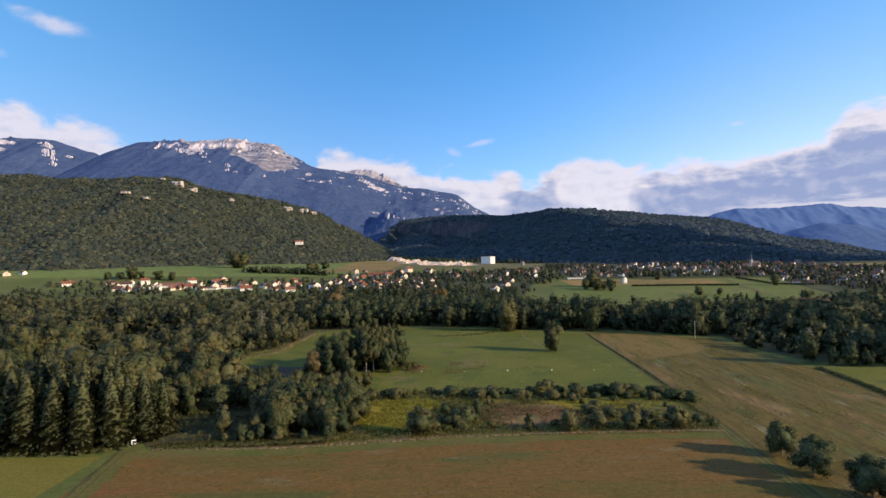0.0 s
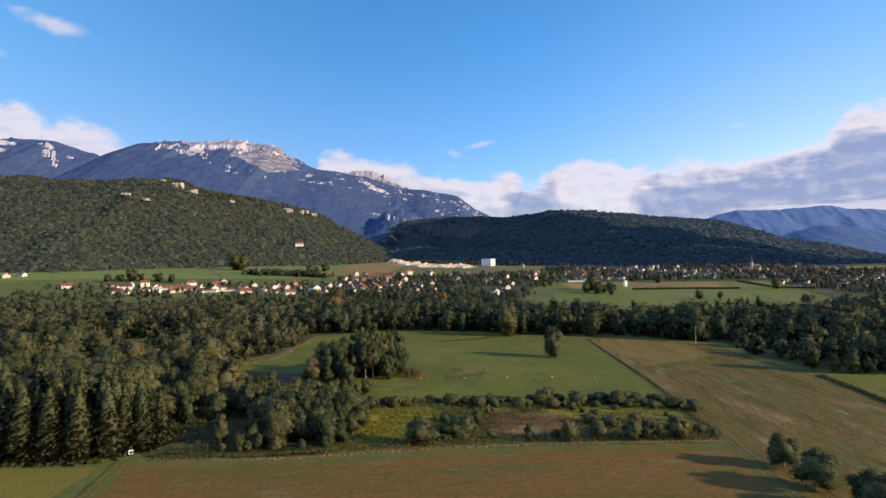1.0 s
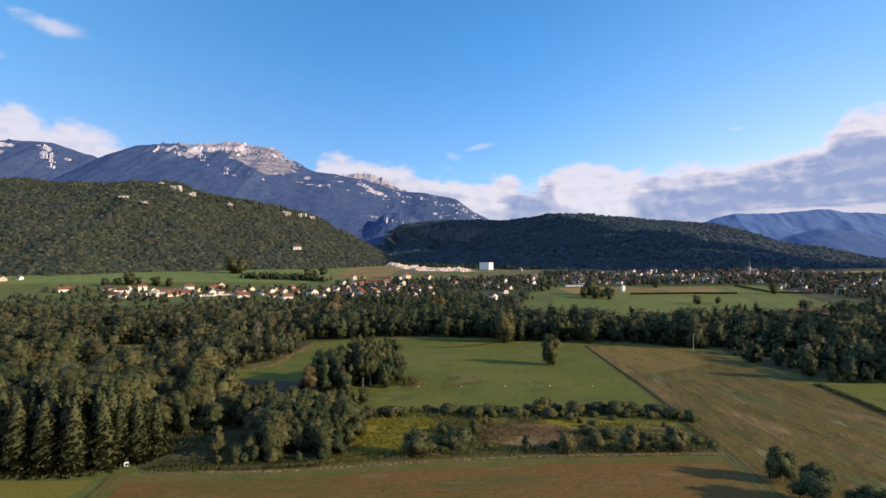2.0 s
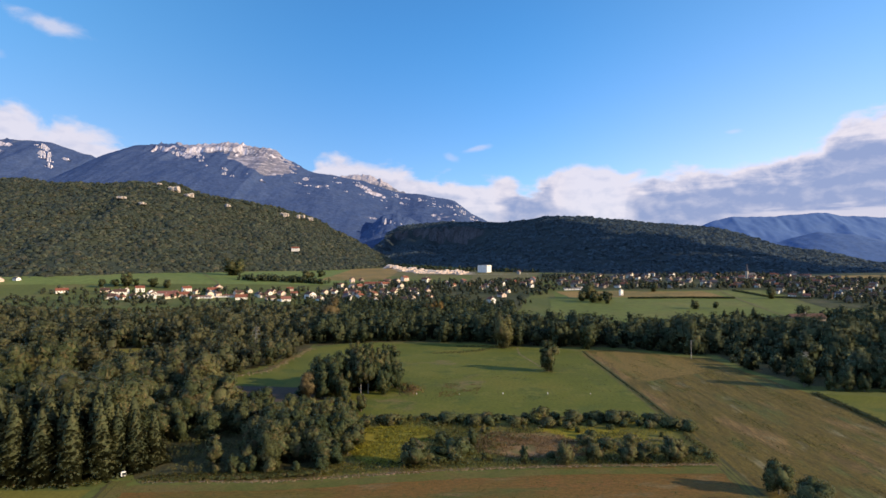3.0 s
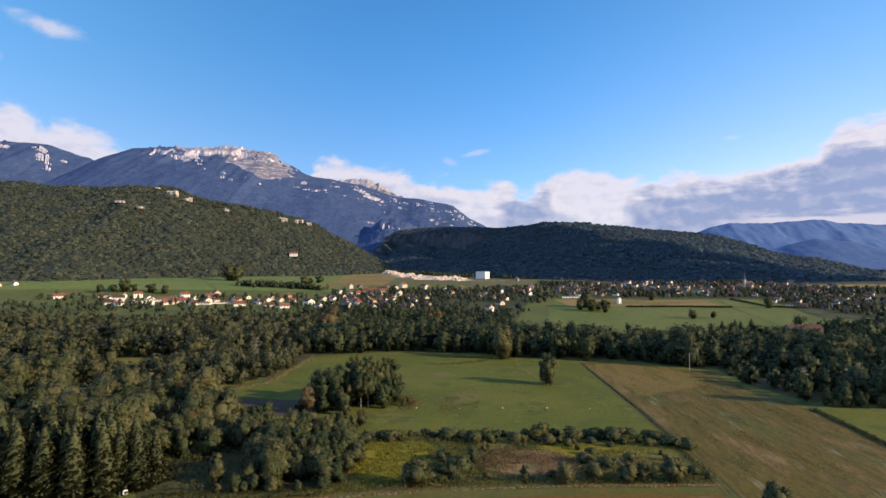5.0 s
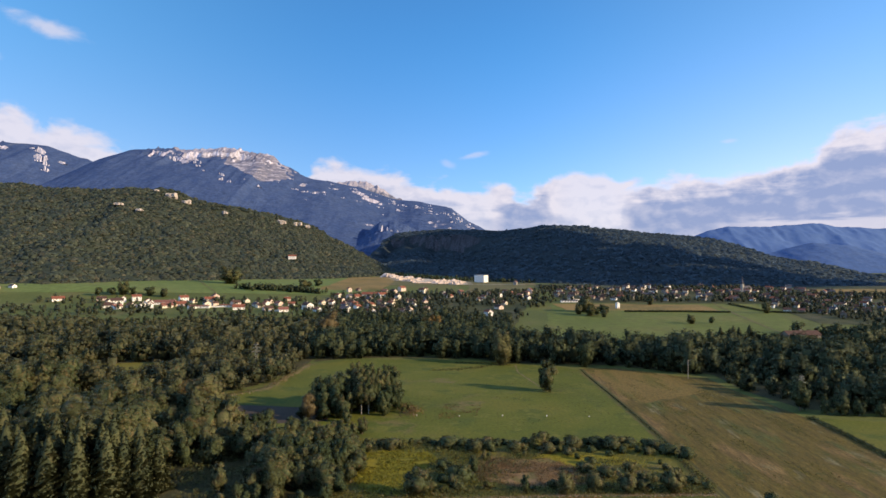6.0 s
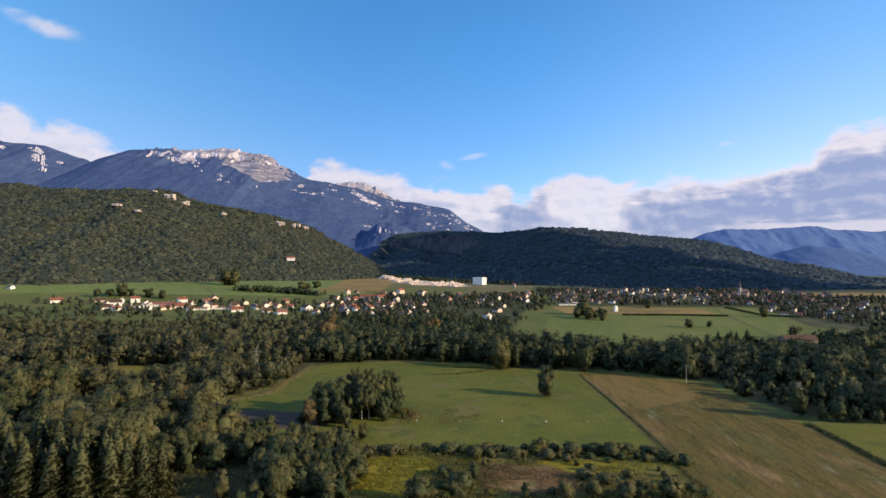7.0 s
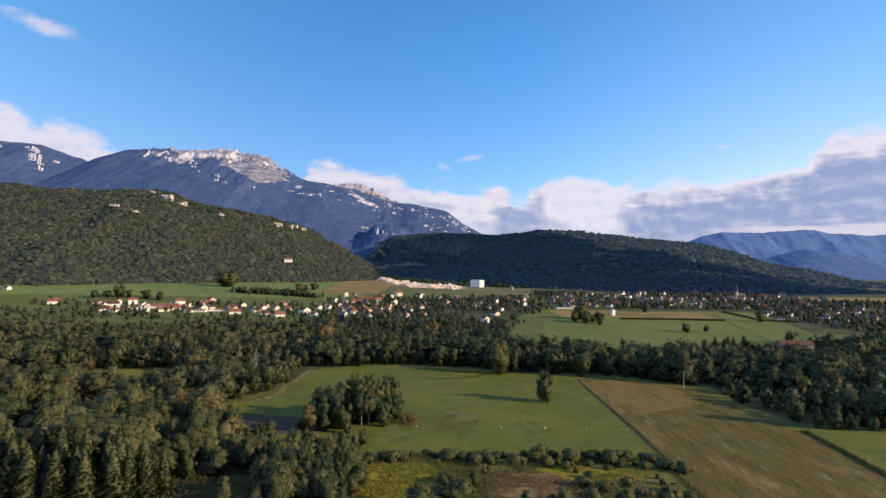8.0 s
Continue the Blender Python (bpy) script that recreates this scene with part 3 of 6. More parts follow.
ridge_hill("range_near", (1500, 4600), [(1500, 4100, 90), (2150, 4100, 120), (2400, 4100, 165), (2560, 4100, 205), (2732, 4100, 246), (2880, 4100, 226), (3031, 4100, 220), (3300, 4100, 150), (3700, 4100, 120), (4600, 4100, 90)], [(1500, 3700, 60), (4600, 3700, 60)], NEAR_RANGE, "lower wooded range tinted haze-blue", depth=100, bend=0.8, rough=(15, 200), steps=(140, 40), seed=43)

# ---- trees ----


def sphere_quads(n=2):
    """A cube of n x n quads a side, drawn out to a unit sphere."""
    verts, faces = [], []
    for axis in range(3):
        for sign in (-1, 1):
            o = len(verts)
            for i in range(n + 1):
                for j in range(n + 1):
                    p = np.zeros(3)
                    p[axis], p[(axis + 1) % 3], p[(axis + 2) % 3] = sign, (2 * i / n - 1) * sign, 2 * j / n - 1
                    verts.append(p / np.linalg.norm(p))
            for i in range(n):
                for j in range(n):
                    k = o + i * (n + 1) + j
                    faces.append((k, k + n + 1, k + n + 2, k + 1))
    return np.array(verts), np.array(faces)


BALL_V, BALL_F = sphere_quads(2)
BALL1_V, BALL1_F = sphere_quads(1)


def leaf_quads(at, out, size, rng, tilt=0.5, aspect=1.0):
    """A small quad at each point, facing roughly outwards."""
    n = len(at)
    d = out + rng.normal(0, tilt, (n, 3))
    d /= np.linalg.norm(d, axis=1)[:, None]
    d *= np.where((d * out).sum(1) < 0, -1, 1)[:, None]
    a = np.cross(d, rng.normal(0, 1, (n, 3)))
    a /= np.linalg.norm(a, axis=1)[:, None]
    b = np.cross(d, a)
    s = (size * rng.uniform(0.6, 1.3, n))[:, None]
    a, b = a * s * aspect, b * s
    verts = np.stack([at - a - b * 0.7, at + a * 0.8 - b, at + a + b * 0.8, at - a * 0.7 + b], 1).reshape(-1, 3)
    soft = out * 0.9 + d * 0.28
    soft /= np.linalg.norm(soft, axis=1)[:, None]
    return verts, np.arange(4 * n).reshape(n, 4), np.repeat(soft, 4, 0)


def join(pieces):
    """One form from several: points, quads, soft normals (outwards from its middle where none are given) and a mark, a point, on its dense inside."""
    verts, faces, soft, dense, o = [], [], [], [], 0
    for v, f, *more in pieces:
        v = np.asarray(v, float)
        if more:
            n = more[0]
        else:
            n = v - v.mean(0)
            n = n / (np.linalg.norm(n, axis=1)[:, None] + 1e-6)
        verts.append(v)
        soft.append(n)
        dense.append(np.zeros(len(v)) + (more[1] if len(more) > 1 else 0.0))
        faces.append(np.asarray(f) + o)
        o += len(v)
    return np.concatenate(verts), np.concatenate(faces), np.concatenate(soft), np.concatenate(dense)


def marked(me, name, values):
    """Gives a mesh one number a point."""
    me.attributes.new(name, "FLOAT", "POINT").data.foreach_set("value", np.asarray(values, np.float32))
    return me


def broad_crown(seed, H, W, leaves, leaf, lobes=11, base=0.25, tall=1.0, fine=True):
    """A crown of uneven lobes covered with leaf clumps, with a shaded inside. H: the tree's height, W: its width, base: where the crown starts."""
    rng = np.random.RandomState(seed)
    pieces, centres, radii = [], [], []
    for i in range(lobes):
        u = (i + 0.5) / lobes
        z = H * (base + (0.86 - base) * u ** 0.8)
        spread = W * 0.5 * math.sin(math.pi * (0.25 + 0.52 * u))
        r = W * rng.uniform(0.75, 1.25) * 0.72 / lobes ** 0.5 * (1.1 - 0.3 * u)
        w = rng.uniform(0, 6.28)
        d = max(0, spread - r * 0.8) * rng.uniform(0.5, 1.12)
        centres.append((math.cos(w) * d, math.sin(w) * d, min(z + rng.uniform(-0.10, 0.10) * H, H - r * 0.9)))
        radii.append(r)
    C, R = np.array(centres), np.array(radii)
    core_v, core_f = (BALL_V, BALL_F) if fine else (BALL1_V, BALL1_F)
    middle = np.array((0, 0, H * 0.5))
    for c, r in zip(C, R):
        j = 1 + rng.uniform(-0.2, 0.2, (len(core_v), 1))
        v = c + core_v * j * r * (0.77 if fine else 0.72) * np.array((1, 1, tall))
        n = core_v * 0.42 + (v - middle) / (np.linalg.norm(v - middle, axis=1)[:, None] + 1e-6) * 0.8
        pieces.append((v, core_f, n / np.linalg.norm(n, axis=1)[:, None], 1.0))
    if fine:
        pieces.append((np.array((0, 0, H * (base + 0.34))) + BALL_V * np.array((W * 0.27, W * 0.27, H * 0.29)), BALL_F, BALL_V, 1.0))
    share = R ** 2 / (R ** 2).sum()
    for c, r, k in zip(C, R, share):
        m = int(leaves * k * 1.5)
        d = rng.normal(0, 1, (m, 3))
        d /= np.linalg.norm(d, axis=1)[:, None]
        p = c + d * (r * (0.77 + 0.52 * rng.rand(m) ** 1.5))[:, None] * np.array((1, 1, tall))
        inside = np.zeros(m, bool)
        for c2, r2 in zip(C, R):
            if c2 is not c:
                inside |= (((p - c2) / np.array((1, 1, tall))) ** 2).sum(1) < (0.8 * r2) ** 2
        p, d = p[~inside], d[~inside]
        whole = p - np.array((0, 0, H * 0.5))
        whole /= np.linalg.norm(whole, axis=1)[:, None] + 1e-6
        o = d * 0.42 + whole * 0.8 + np.array((0, 0, 0.12))
        pieces.append(leaf_quads(p, o / np.linalg.norm(o, axis=1)[:, None], leaf, rng))
    return join(pieces)


def spruce_crown(seed, H, W, leaves, leaf):
    """Drooping whorls of needled boughs on a narrow cone."""
    rng = np.random.RandomState(seed)
    pieces = []
    whorls = int(H / 1.0)
    for i in range(whorls):
        u = (i + 0.5) / whorls
        z0, R = H * (0.06 + 0.94 * u), W * 0.5 * (1 - u) ** 0.72 + 0.12
        boughs = max(6, int(14 * (1 - u) + 5))
        for k in range(boughs):
            w = 2 * math.pi * (k + rng.uniform(-0.35, 0.35)) / boughs + i * 0.7
            L, up0 = R * rng.uniform(0.7, 1.15), z0 + rng.uniform(-0.3, 0.3)
            out = np.array((math.cos(w), math.sin(w), 0.0))
            side = np.array((-math.sin(w), math.cos(w), 0.0))
            # a drooping fan of needles, folded down along its middle
            verts = []
            for s in (0.08, 0.4, 0.72, 1.0):
                mid = out * L * s + np.array((0, 0, up0 - 0.62 * L * s ** 1.3 + 0.1 * L * s ** 3))
                half = L * (0.26 * (1.02 - s) ** 0.55) * (0.5 + 0.7 * min(1, s * 2.2)) * rng.uniform(0.8, 1.2)
                fall = np.array((0, 0, -0.45 * half))
                verts += [mid - side * half + fall, mid, mid + side * half + fall]
            faces = [(3 * a + b, 3 * a + b + 1, 3 * a + b + 4, 3 * a + b + 3) for a in range(3) for b in range(2)]
            v = np.array(verts) + rng.normal(0, 0.06, (12, 3))
            n = out * 0.85 + np.array((0, 0, 0.5)) + np.outer(np.tile((-1, 0, 1), 4), side) * 0.35
            pieces.append((v, faces, n / np.linalg.norm(n, axis=1)[:, None]))
            m = max(2, int(leaves * L / (whorls * boughs * W * 0.28)))
            s = rng.uniform(0.3, 1, m)
            off = rng.normal(0, 0.16, m) * L * (1.1 - 0.6 * s)
            at = np.outer(s * L, out) + np.outer(off, side)
            at[:, 2] = up0 - 0.62 * L * s ** 1.3 - np.abs(off) * 0.4 + rng.normal(0, 0.08, m)
            pieces.append(leaf_quads(at, np.tile(out * 0.9 + np.array((0, 0, 0.45)), (m, 1)), leaf * (1.15 - 0.5 * u), rng, 0.3, 1.25))
    rings = np.linspace(0, 1, 12)
    v, f = tube([(0, 0, H * (0.05 + 0.93 * u)) for u in rings], [W * 0.27 * (1 - u) ** 0.75 + 0.05 for i, u in enumerate(rings)], 9)
    v = np.array(v) + rng.normal(0, 0.12, (len(v), 3))
    n = v * np.array((1, 1, 0)) + np.array((0, 0, 0.3))
    pieces.append((v, f, n / np.linalg.norm(n, axis=1)[:, None], 1.0))
    return join(pieces)


def trunk_form(seed, H, r, crown_base, limbs=5, reach=2.0, sides=6):
    rng = np.random.RandomState(seed)
    lean = rng.normal(0, 0.02, 2) * H
    pts = [(0, 0, -0.3), (lean[0] * .2, lean[1] * .2, H * .2), (lean[0] * .6, lean[1] * .6, H * .5), (lean[0], lean[1], H * .68)]
    pieces = [tube(pts, (r * 1.25, r, r * 0.7, r * 0.15), sides)]
    for i in range(limbs):
        w, z = i * 2.4 + rng.uniform(0, 1), H * (crown_base + 0.1 + 0.4 * i / max(1, limbs))
        tip = (math.cos(w) * reach, math.sin(w) * reach, z + reach * rng.uniform(0.5, 1.0))
        pieces.append(tube([(lean[0] * .5, lean[1] * .5, z), (tip[0] * .5, tip[1] * .5, z + reach * 0.25), tip], (r * 0.4, r * 0.28, r * 0.08), 4))
    return join(pieces)


def tree_kind(name, seed, H, crown, leaf_material, r, base, bark, label, category="tree", limbs=5, reach=2.0):
    """One tree to copy: its empty, trunk and crown."""
    ob = tagged(new(name), label, category, "trees of the valley")
    t = new("trunk", quads("trunk", *trunk_form(seed, H, r, base, limbs, reach)[:2], bark, True))
    c = new("crown", marked(quads("crown", crown[0], crown[1], leaf_material, normals=crown[2]), "dense", crown[3]))
    t.parent = c.parent = ob
    return ob


def place(kind, x, y, scale=1.0, wide=1.0, turn=None, label=""):
    """A copy of a tree, standing on the ground."""
    turn = rnd.uniform(0, 360) if turn is None else turn
    m = Matrix.Translation((x, y, float(ground_z(x, y)))) @ Matrix.Rotation(radians(turn), 4, "Z") @ Matrix.Diagonal((scale * wide, scale * wide, scale, 1))
    return tagged(copy_thing(kind, m), label)


rnd = random.Random(5)


def first(kind, x, y, scale=1.0):
    """Puts the pattern tree itself in the place."""
    kind.matrix_world = Matrix.Translation((x, y, float(ground_z(x, y)))) @ Matrix.Diagonal((scale, scale, scale, 1))
    return kind


OAKS = [tree_kind("broadleaf_tree", 100 + i, 12, broad_crown(200 + i, 12, W, 1150, 0.34, 15, 0.10, 1.2), M, 0.22, 0.2, BARK, "dense green broadleaf tree in leaf")
        for i, (W, M) in enumerate(((9.5, LEAF), (8.5, LEAF_DARK), (10.5, LEAF), (7.5, LEAF), (9.0, LEAF_DARK)))]
MIDS = [tree_kind("woodland_tree", 120 + i, 14, broad_crown(230 + i, 14, W, 850, 0.42, 13, 0.09, 1.2), M, 0.22, 0.2, BARK, "leafy tree at the edge of the wood")
        for i, (W, M) in enumerate(((9.5, LEAF), (8.5, LEAF_DARK), (11, LEAF), (9.0, LEAF_DARK)))]
SPRUCES = [tree_kind("spruce_tree", 140 + i, 19, spruce_crown(250 + i, 19, W, 1300, 0.3), NEEDLE, 0.22, 0.1, BARK, "tall dark spruce with drooping boughs", limbs=0)
           for i, W in enumerate((14.0, 12.5, 15.0))]
BUSHES = [tree_kind("bush", 160 + i, 4, broad_crown(270 + i, 4, W, 320, 0.36, 7, 0.02), M, 0.08, 0.1, BARK, L, "bush", 3, 0.8)
          for i, (W, M, L) in enumerate(((5.0, LEAF, "round green bush in rough grass"), (4.4, SCRUB, "yellow-green scrub bush in rough grass"), (5.5, LEAF_DARK, "dark green bush in rough grass")))]
FIELD_TREE = tree_kind("field_tree", 170, 9, broad_crown(280, 9, 9.2, 3200, 0.21, 22, 0.2), LEAF_DARK, 0.2, 0.25, BARK, "round dark green tree beside the farm track")
BIRCH = tree_kind("birch_tree", 180, 16, broad_crown(290, 16, 8.0, 2600, 0.26, 22, 0.28, 1.2), LEAF, 0.2, 0.3, PALE_BARK, "tall tree with a pale trunk at the meadow's edge")
LONE = tree_kind("lone_tree", 190, 14.4, broad_crown(300, 14.4, 9.6, 3600, 0.25, 24, 0.07, 1.2), LEAF, 0.2, 0.12, BARK, "single upright tree standing in the green meadow")

RUSSETS = [tree_kind("russet_tree", 195, 12, broad_crown(310, 12, 8.5, 900, 0.5, 14, 0.12), RUSSET, 0.2, 0.2, BARK, "broad tree with golden-brown leaves"),
           tree_kind("withered_tree", 196, 12, broad_crown(311, 12, 7.0, 600, 0.42, 12, 0.15), DEAD_LEAF, 0.2, 0.2, BARK, "tall tree with withered pinkish-brown leaves")]

# the single trees
first(LONE, 55.3, 288.5, 1.1)
for kind, x, y in ((OAKS[0], -38, 162), (OAKS[1], -52, 208), (OAKS[2], -30, 160), (OAKS[3], -60, 160), (OAKS[4], -44, 200)):
    first(kind, x, y, 0.7)
first(FIELD_TREE, 81, 139, 0.86)
place(FIELD_TREE, 80.3, 126.3, 1.12, 1.12), place(FIELD_TREE, 84.2, 114.5, 1.05, 1.15), place(FIELD_TREE, 88, 110, 0.8)
first(BIRCH, -31.5, 243)
first(RUSSETS[0], -8, 505, 1.3), first(RUSSETS[1], -92, 470, 1.6)
place(RUSSETS[0], -1, 512, 1.1), place(RUSSETS[1], -52.5, 233, 0.62, 1.1), place(RUSSETS[1], -88, 478, 1.3)
for x, y, s in ((165, 243, .75), (170.5, 242, .85), (177, 240.5, .7), (185, 239.5, .62), (193, 239, .7)):
    place(FIELD_TREE, x, y, s * 1.3, 0.8)
first(SPRUCES[0], -92.5, 151), first(SPRUCES[1], -86.5, 153.5, 1.05), first(SPRUCES[2], -100, 151)
first(BUSHES[0], 36, 201, 1.2), first(BUSHES[1], 60, 203, 0.8), first(BUSHES[2], 18, 196, 0.9)
first(MIDS[0], 41, 366, 1.6), first(MIDS[1], 93, 358, 1.25), first(MIDS[2], 150, 340, 1.5), first(MIDS[3], 158, 250, 1.0)

# the clump in the meadow
for x, y, s, k in ((-47, 240, 1.5, 1), (-43, 244, 1.75, 4), (-38, 237.5, 1.15, 0), (-26, 247, 1.35, 4), (-21, 248, 1.25, 1), (-17, 252, 1.15, 4), (-34, 251, 1.55, 0), (-27, 254, 1.55, 2), (-48, 248, 1.65, 4), (-22.5, 242, 1.1, 1),
                   (-20, 258, 1.5, 3), (-41, 239, 1.5, 1), (-36, 245, 1.45, 3), (-51, 243, 1.5, 4), (-31, 258, 1.6, 3), (-42, 253, 1.75, 1), (-25, 262, 1.5, 0)):
    place(OAKS[k], x, y, s * 1.08, 0.88)
for x, y, s in ((-33, 248, 1.2), (-29.5, 250, 1.28), (-25, 251, 1.15), (-22, 254, 1.2), (-36, 256, 1.25), (-19, 256, 1.15)):
    place(BIRCH, x, y, s, 0.8)
for x, y, s in ((-14, 246, .8), (-12, 252, .6), (-48, 236, 0.8)):
    place(BUSHES[1], x, y, s)
place(BIRCH, -28.5, 243.5, 0.95)
for x, y, s in ((-45, 257, 1.35), (-38, 261, 1.4), (-30, 265, 1.4), (-50, 252, 1.2), (-35, 268, 1.3), (-42, 265, 1.25)):
    place(OAKS[rnd.randrange(5)], x, y, s)
place(OAKS[1], -36, 231, 0.7), place(OAKS[4], -46, 234.5, 0.85, 1.1), place(OAKS[1], -55, 236, 0.6, 1.2)
place(OAKS[1], -47, 172, 1.0), place(OAKS[4], -45, 180, 1.05), place(OAKS[1], -50, 167, 0.9)
# spruces at the corner of the front field
for x, y, s in ((-107, 151, .98), (-113, 154, 1.02), (-119, 152, 1.05), (-126, 153, 1.0), (-96, 158, 1.05), (-104, 160, 1.1), (-111, 163, 1.1), (-120, 162, 1.12), (-89, 161, 1.0), (-80, 158, 0.8), (-133, 156, 1.1), (-128, 164, 1.1), (-77.5, 163, 0.7), (-96, 153.5, .9), (-110, 154.5, .9), (-116, 158, 1.0), (-84, 157, 0.85), (-101, 156, 1.0), (-130, 150.5, 1.0), (-137, 152, 1.05), (-93, 164, 1.1), (-83, 163, .9), (-89.5, 156.5, .95), (-97.5, 162, .85), (-103.5, 153.5, .8), (-116, 162, .9), (-123, 157, .95), (-108, 158, .85)):
    place(SPRUCES[rnd.randrange(3)], x, y, s * 1.08)
# thicket between the front field and the shaded meadow
for i in range(170):
    x, y = rnd.uniform(-76, -27), rnd.uniform(152.5, 216)
    if i >= 132:
        x, y = rnd.uniform(-98, -60), rnd.uniform(182, 214)
    if x < -55 and y < 190 and i < 132:
        continue
    k = rnd.uniform(0.5, 1.02) * (0.6 if y < 157 else ((1.15 if x < -62 else 0.9) if y > 195 else (1.45 if x < -40 else 1.2)))
    place(OAKS[rnd.randrange(5)], x, y + 0.07 * (x + 50), k, rnd.uniform(0.85, 1.2))
for i in range(34):
    x = rnd.uniform(-122, -72)
    y = rnd.uniform(214, 252) - 0.45 * (x + 122)
    place((OAKS[0], OAKS[2], MIDS[0], MIDS[2], OAKS[1])[rnd.randrange(5)], x, y, rnd.uniform(0.55, 0.95), rnd.uniform(0.9, 1.2))
place(RUSSETS[1], -104, 250, 0.75, 1.2), place(RUSSETS[1], -84, 232, 0.6, 1.3), place(RUSSETS[1], -50, 160, 0.4, 1.5), place(RUSSETS[0], -112, 262, 0.7, 1.3)
# shrubs of the rough strip
place(OAKS[0], -5.4, 157.5, 0.95, 1.3), place(OAKS[2], 4.5, 163, 0.5, 1.1), place(OAKS[1], 24.3, 160, 0.58, 0.85)
place(OAKS[4], 11, 176, 0.62, 1.1), place(OAKS[2], 8, 171, 0.5, 1.2), place(OAKS[0], -2, 162, 0.42, 1.3), place(OAKS[3], 15, 186, 0.42, 1.1)
# the thicket's edge beside the yellow bed
for x, y, s in ((-25, 168, 0.75), (-24, 176, 0.8), (-27, 160, 0.7), (-30, 154.5, 0.5), (-36, 153.5, 0.42), (-43, 153, 0.5), (-50, 153.5, 0.38), (-57, 154, 0.32), (-25, 187, 0.6), (-23, 195, 0.55)):
    place(OAKS[rnd.randrange(5)], x, y, s, 1.2)
for x, y, s in ((35.2, 160, 0.55), (43.6, 162, 0.5), (51.8, 160.5, 0.56), (57, 162, 0.5), (64.6, 160.5, 0.62), (69, 164, 0.36)):
    place(OAKS[(0, 2, 3)[rnd.randrange(3)]], x, y - 0.6, s * 1.3, 1.2)
# dark shrubs along the meadow's edge
for x, y, s in ((33.5, 199, 1.5), (60, 197, 1.35), (55, 200, 1.1), (66, 201, 1.0), (81, 189, 1.2), (12, 195, 1.3), (4, 200, 1.25), (-11.5, 199, 0.95), (72.5, 200, 0.8), (77, 193, 1.0), (-19, 199, 0.7), (6, 168, 1.5), (2, 178, 1.0), (62, 194, 1.0), (52, 203, 0.7), (17, 200, 0.8), (24, 203, 0.7), (41, 203, 0.8), (46, 199, 0.9), (70, 192, 0.9)):
    place(BUSHES[rnd.choice((0, 1, 2, 2))], x, y, s * rnd.uniform(0.55, 0.95), rnd.uniform(1.0, 1.6))
for i in range(120):
    x, y = rnd.uniform(-24, 77), rnd.choice((rnd.uniform(194, 206), rnd.uniform(160, 206)))
    if (-24 < x < 0 and 160 < y < 196) or (11 < x < 38 and 166 < y < 190):
        continue
    place(BUSHES[rnd.randrange(3)], x, y, rnd.uniform(0.22, 0.7), rnd.uniform(1.1, 1.7))


# ---- woods ----
def inside(x, y, outline):
    hit = np.zeros(len(x), bool)
    p = np.array(outline, float)
    for (x0, y0), (x1, y1) in zip(p, np.roll(p, -1, 0)):
        cross = ((y0 > y) != (y1 > y)) & (x < (x1 - x0) * (y - y0) / (y1 - y0 + 1e-9) + x0)
        hit ^= cross
    return hit


def scatter(outline, spacing, seed):
    """Jittered places inside an outline."""
    p = np.array(outline, float)
    rng = np.random.RandomState(seed)
    x, y = np.meshgrid(np.arange(p[:, 0].min(), p[:, 0].max(), spacing), np.arange(p[:, 1].min(), p[:, 1].max(), spacing))
    x, y = (x + rng.uniform(-.45, .45, x.shape) * spacing).ravel(), (y + rng.uniform(-.45, .45, y.shape) * spacing).ravel()
    k = inside(x, y, outline)
    return x[k], y[k]


def leaning(forms, squash, blend, way=(0, -0.35, 0.93)):
    """Tree forms for a far hillside: broader, their shading leaning to the slope's."""
    made = []
    for v, f, m, c in forms:
        n = m * (1 - blend) + np.array(way) * blend
        made.append((v * np.array(squash), f, n / np.linalg.norm(n, axis=1)[:, None], c))
    return made


def wood(name, x, y, z, scale, forms, material, label, seed=1, category="woodland"):
    """Many trees as one mesh."""
    rng = np.random.RandomState(seed)
    pieces, tones = [], []
    pick, turn, wide = rng.randint(0, len(forms), len(x)), rng.uniform(0, 6.28, len(x)), rng.uniform(0.85, 1.15, len(x))
    for i, (v, f, m, core) in enumerate(forms):
        k = np.flatnonzero(pick == i)
        if not len(k):
            continue
        c, s = np.cos(turn[k])[:, None], np.sin(turn[k])[:, None]
        sc, w = scale[k][:, None], (scale[k] * wide[k])[:, None]
        V = np.stack([(v[None, :, 0] * c - v[None, :, 1] * s) * w + x[k][:, None], (v[None, :, 0] * s + v[None, :, 1] * c) * w + y[k][:, None], v[None, :, 2] * sc + z[k][:, None]], -1)
        F = f[None] + (np.arange(len(k)) * len(v))[:, None, None]
        N = np.stack([m[None, :, 0] * c - m[None, :, 1] * s, m[None, :, 0] * s + m[None, :, 1] * c, np.broadcast_to(m[None, :, 2], (len(k), len(m)))], -1)
        pieces.append((V.reshape(-1, 3), F.reshape(-1, 4), N.reshape(-1, 3), np.tile(core, len(k))))
        tones.append(np.repeat(rng.rand(len(k)), len(v)))
    v, f, n, core = join(pieces)
    me = marked(marked(quads(name, v, f, material, normals=n), "tree", np.concatenate(tones)), "dense", core)
    return tagged(new(name, me), label, category, kind="stuff")


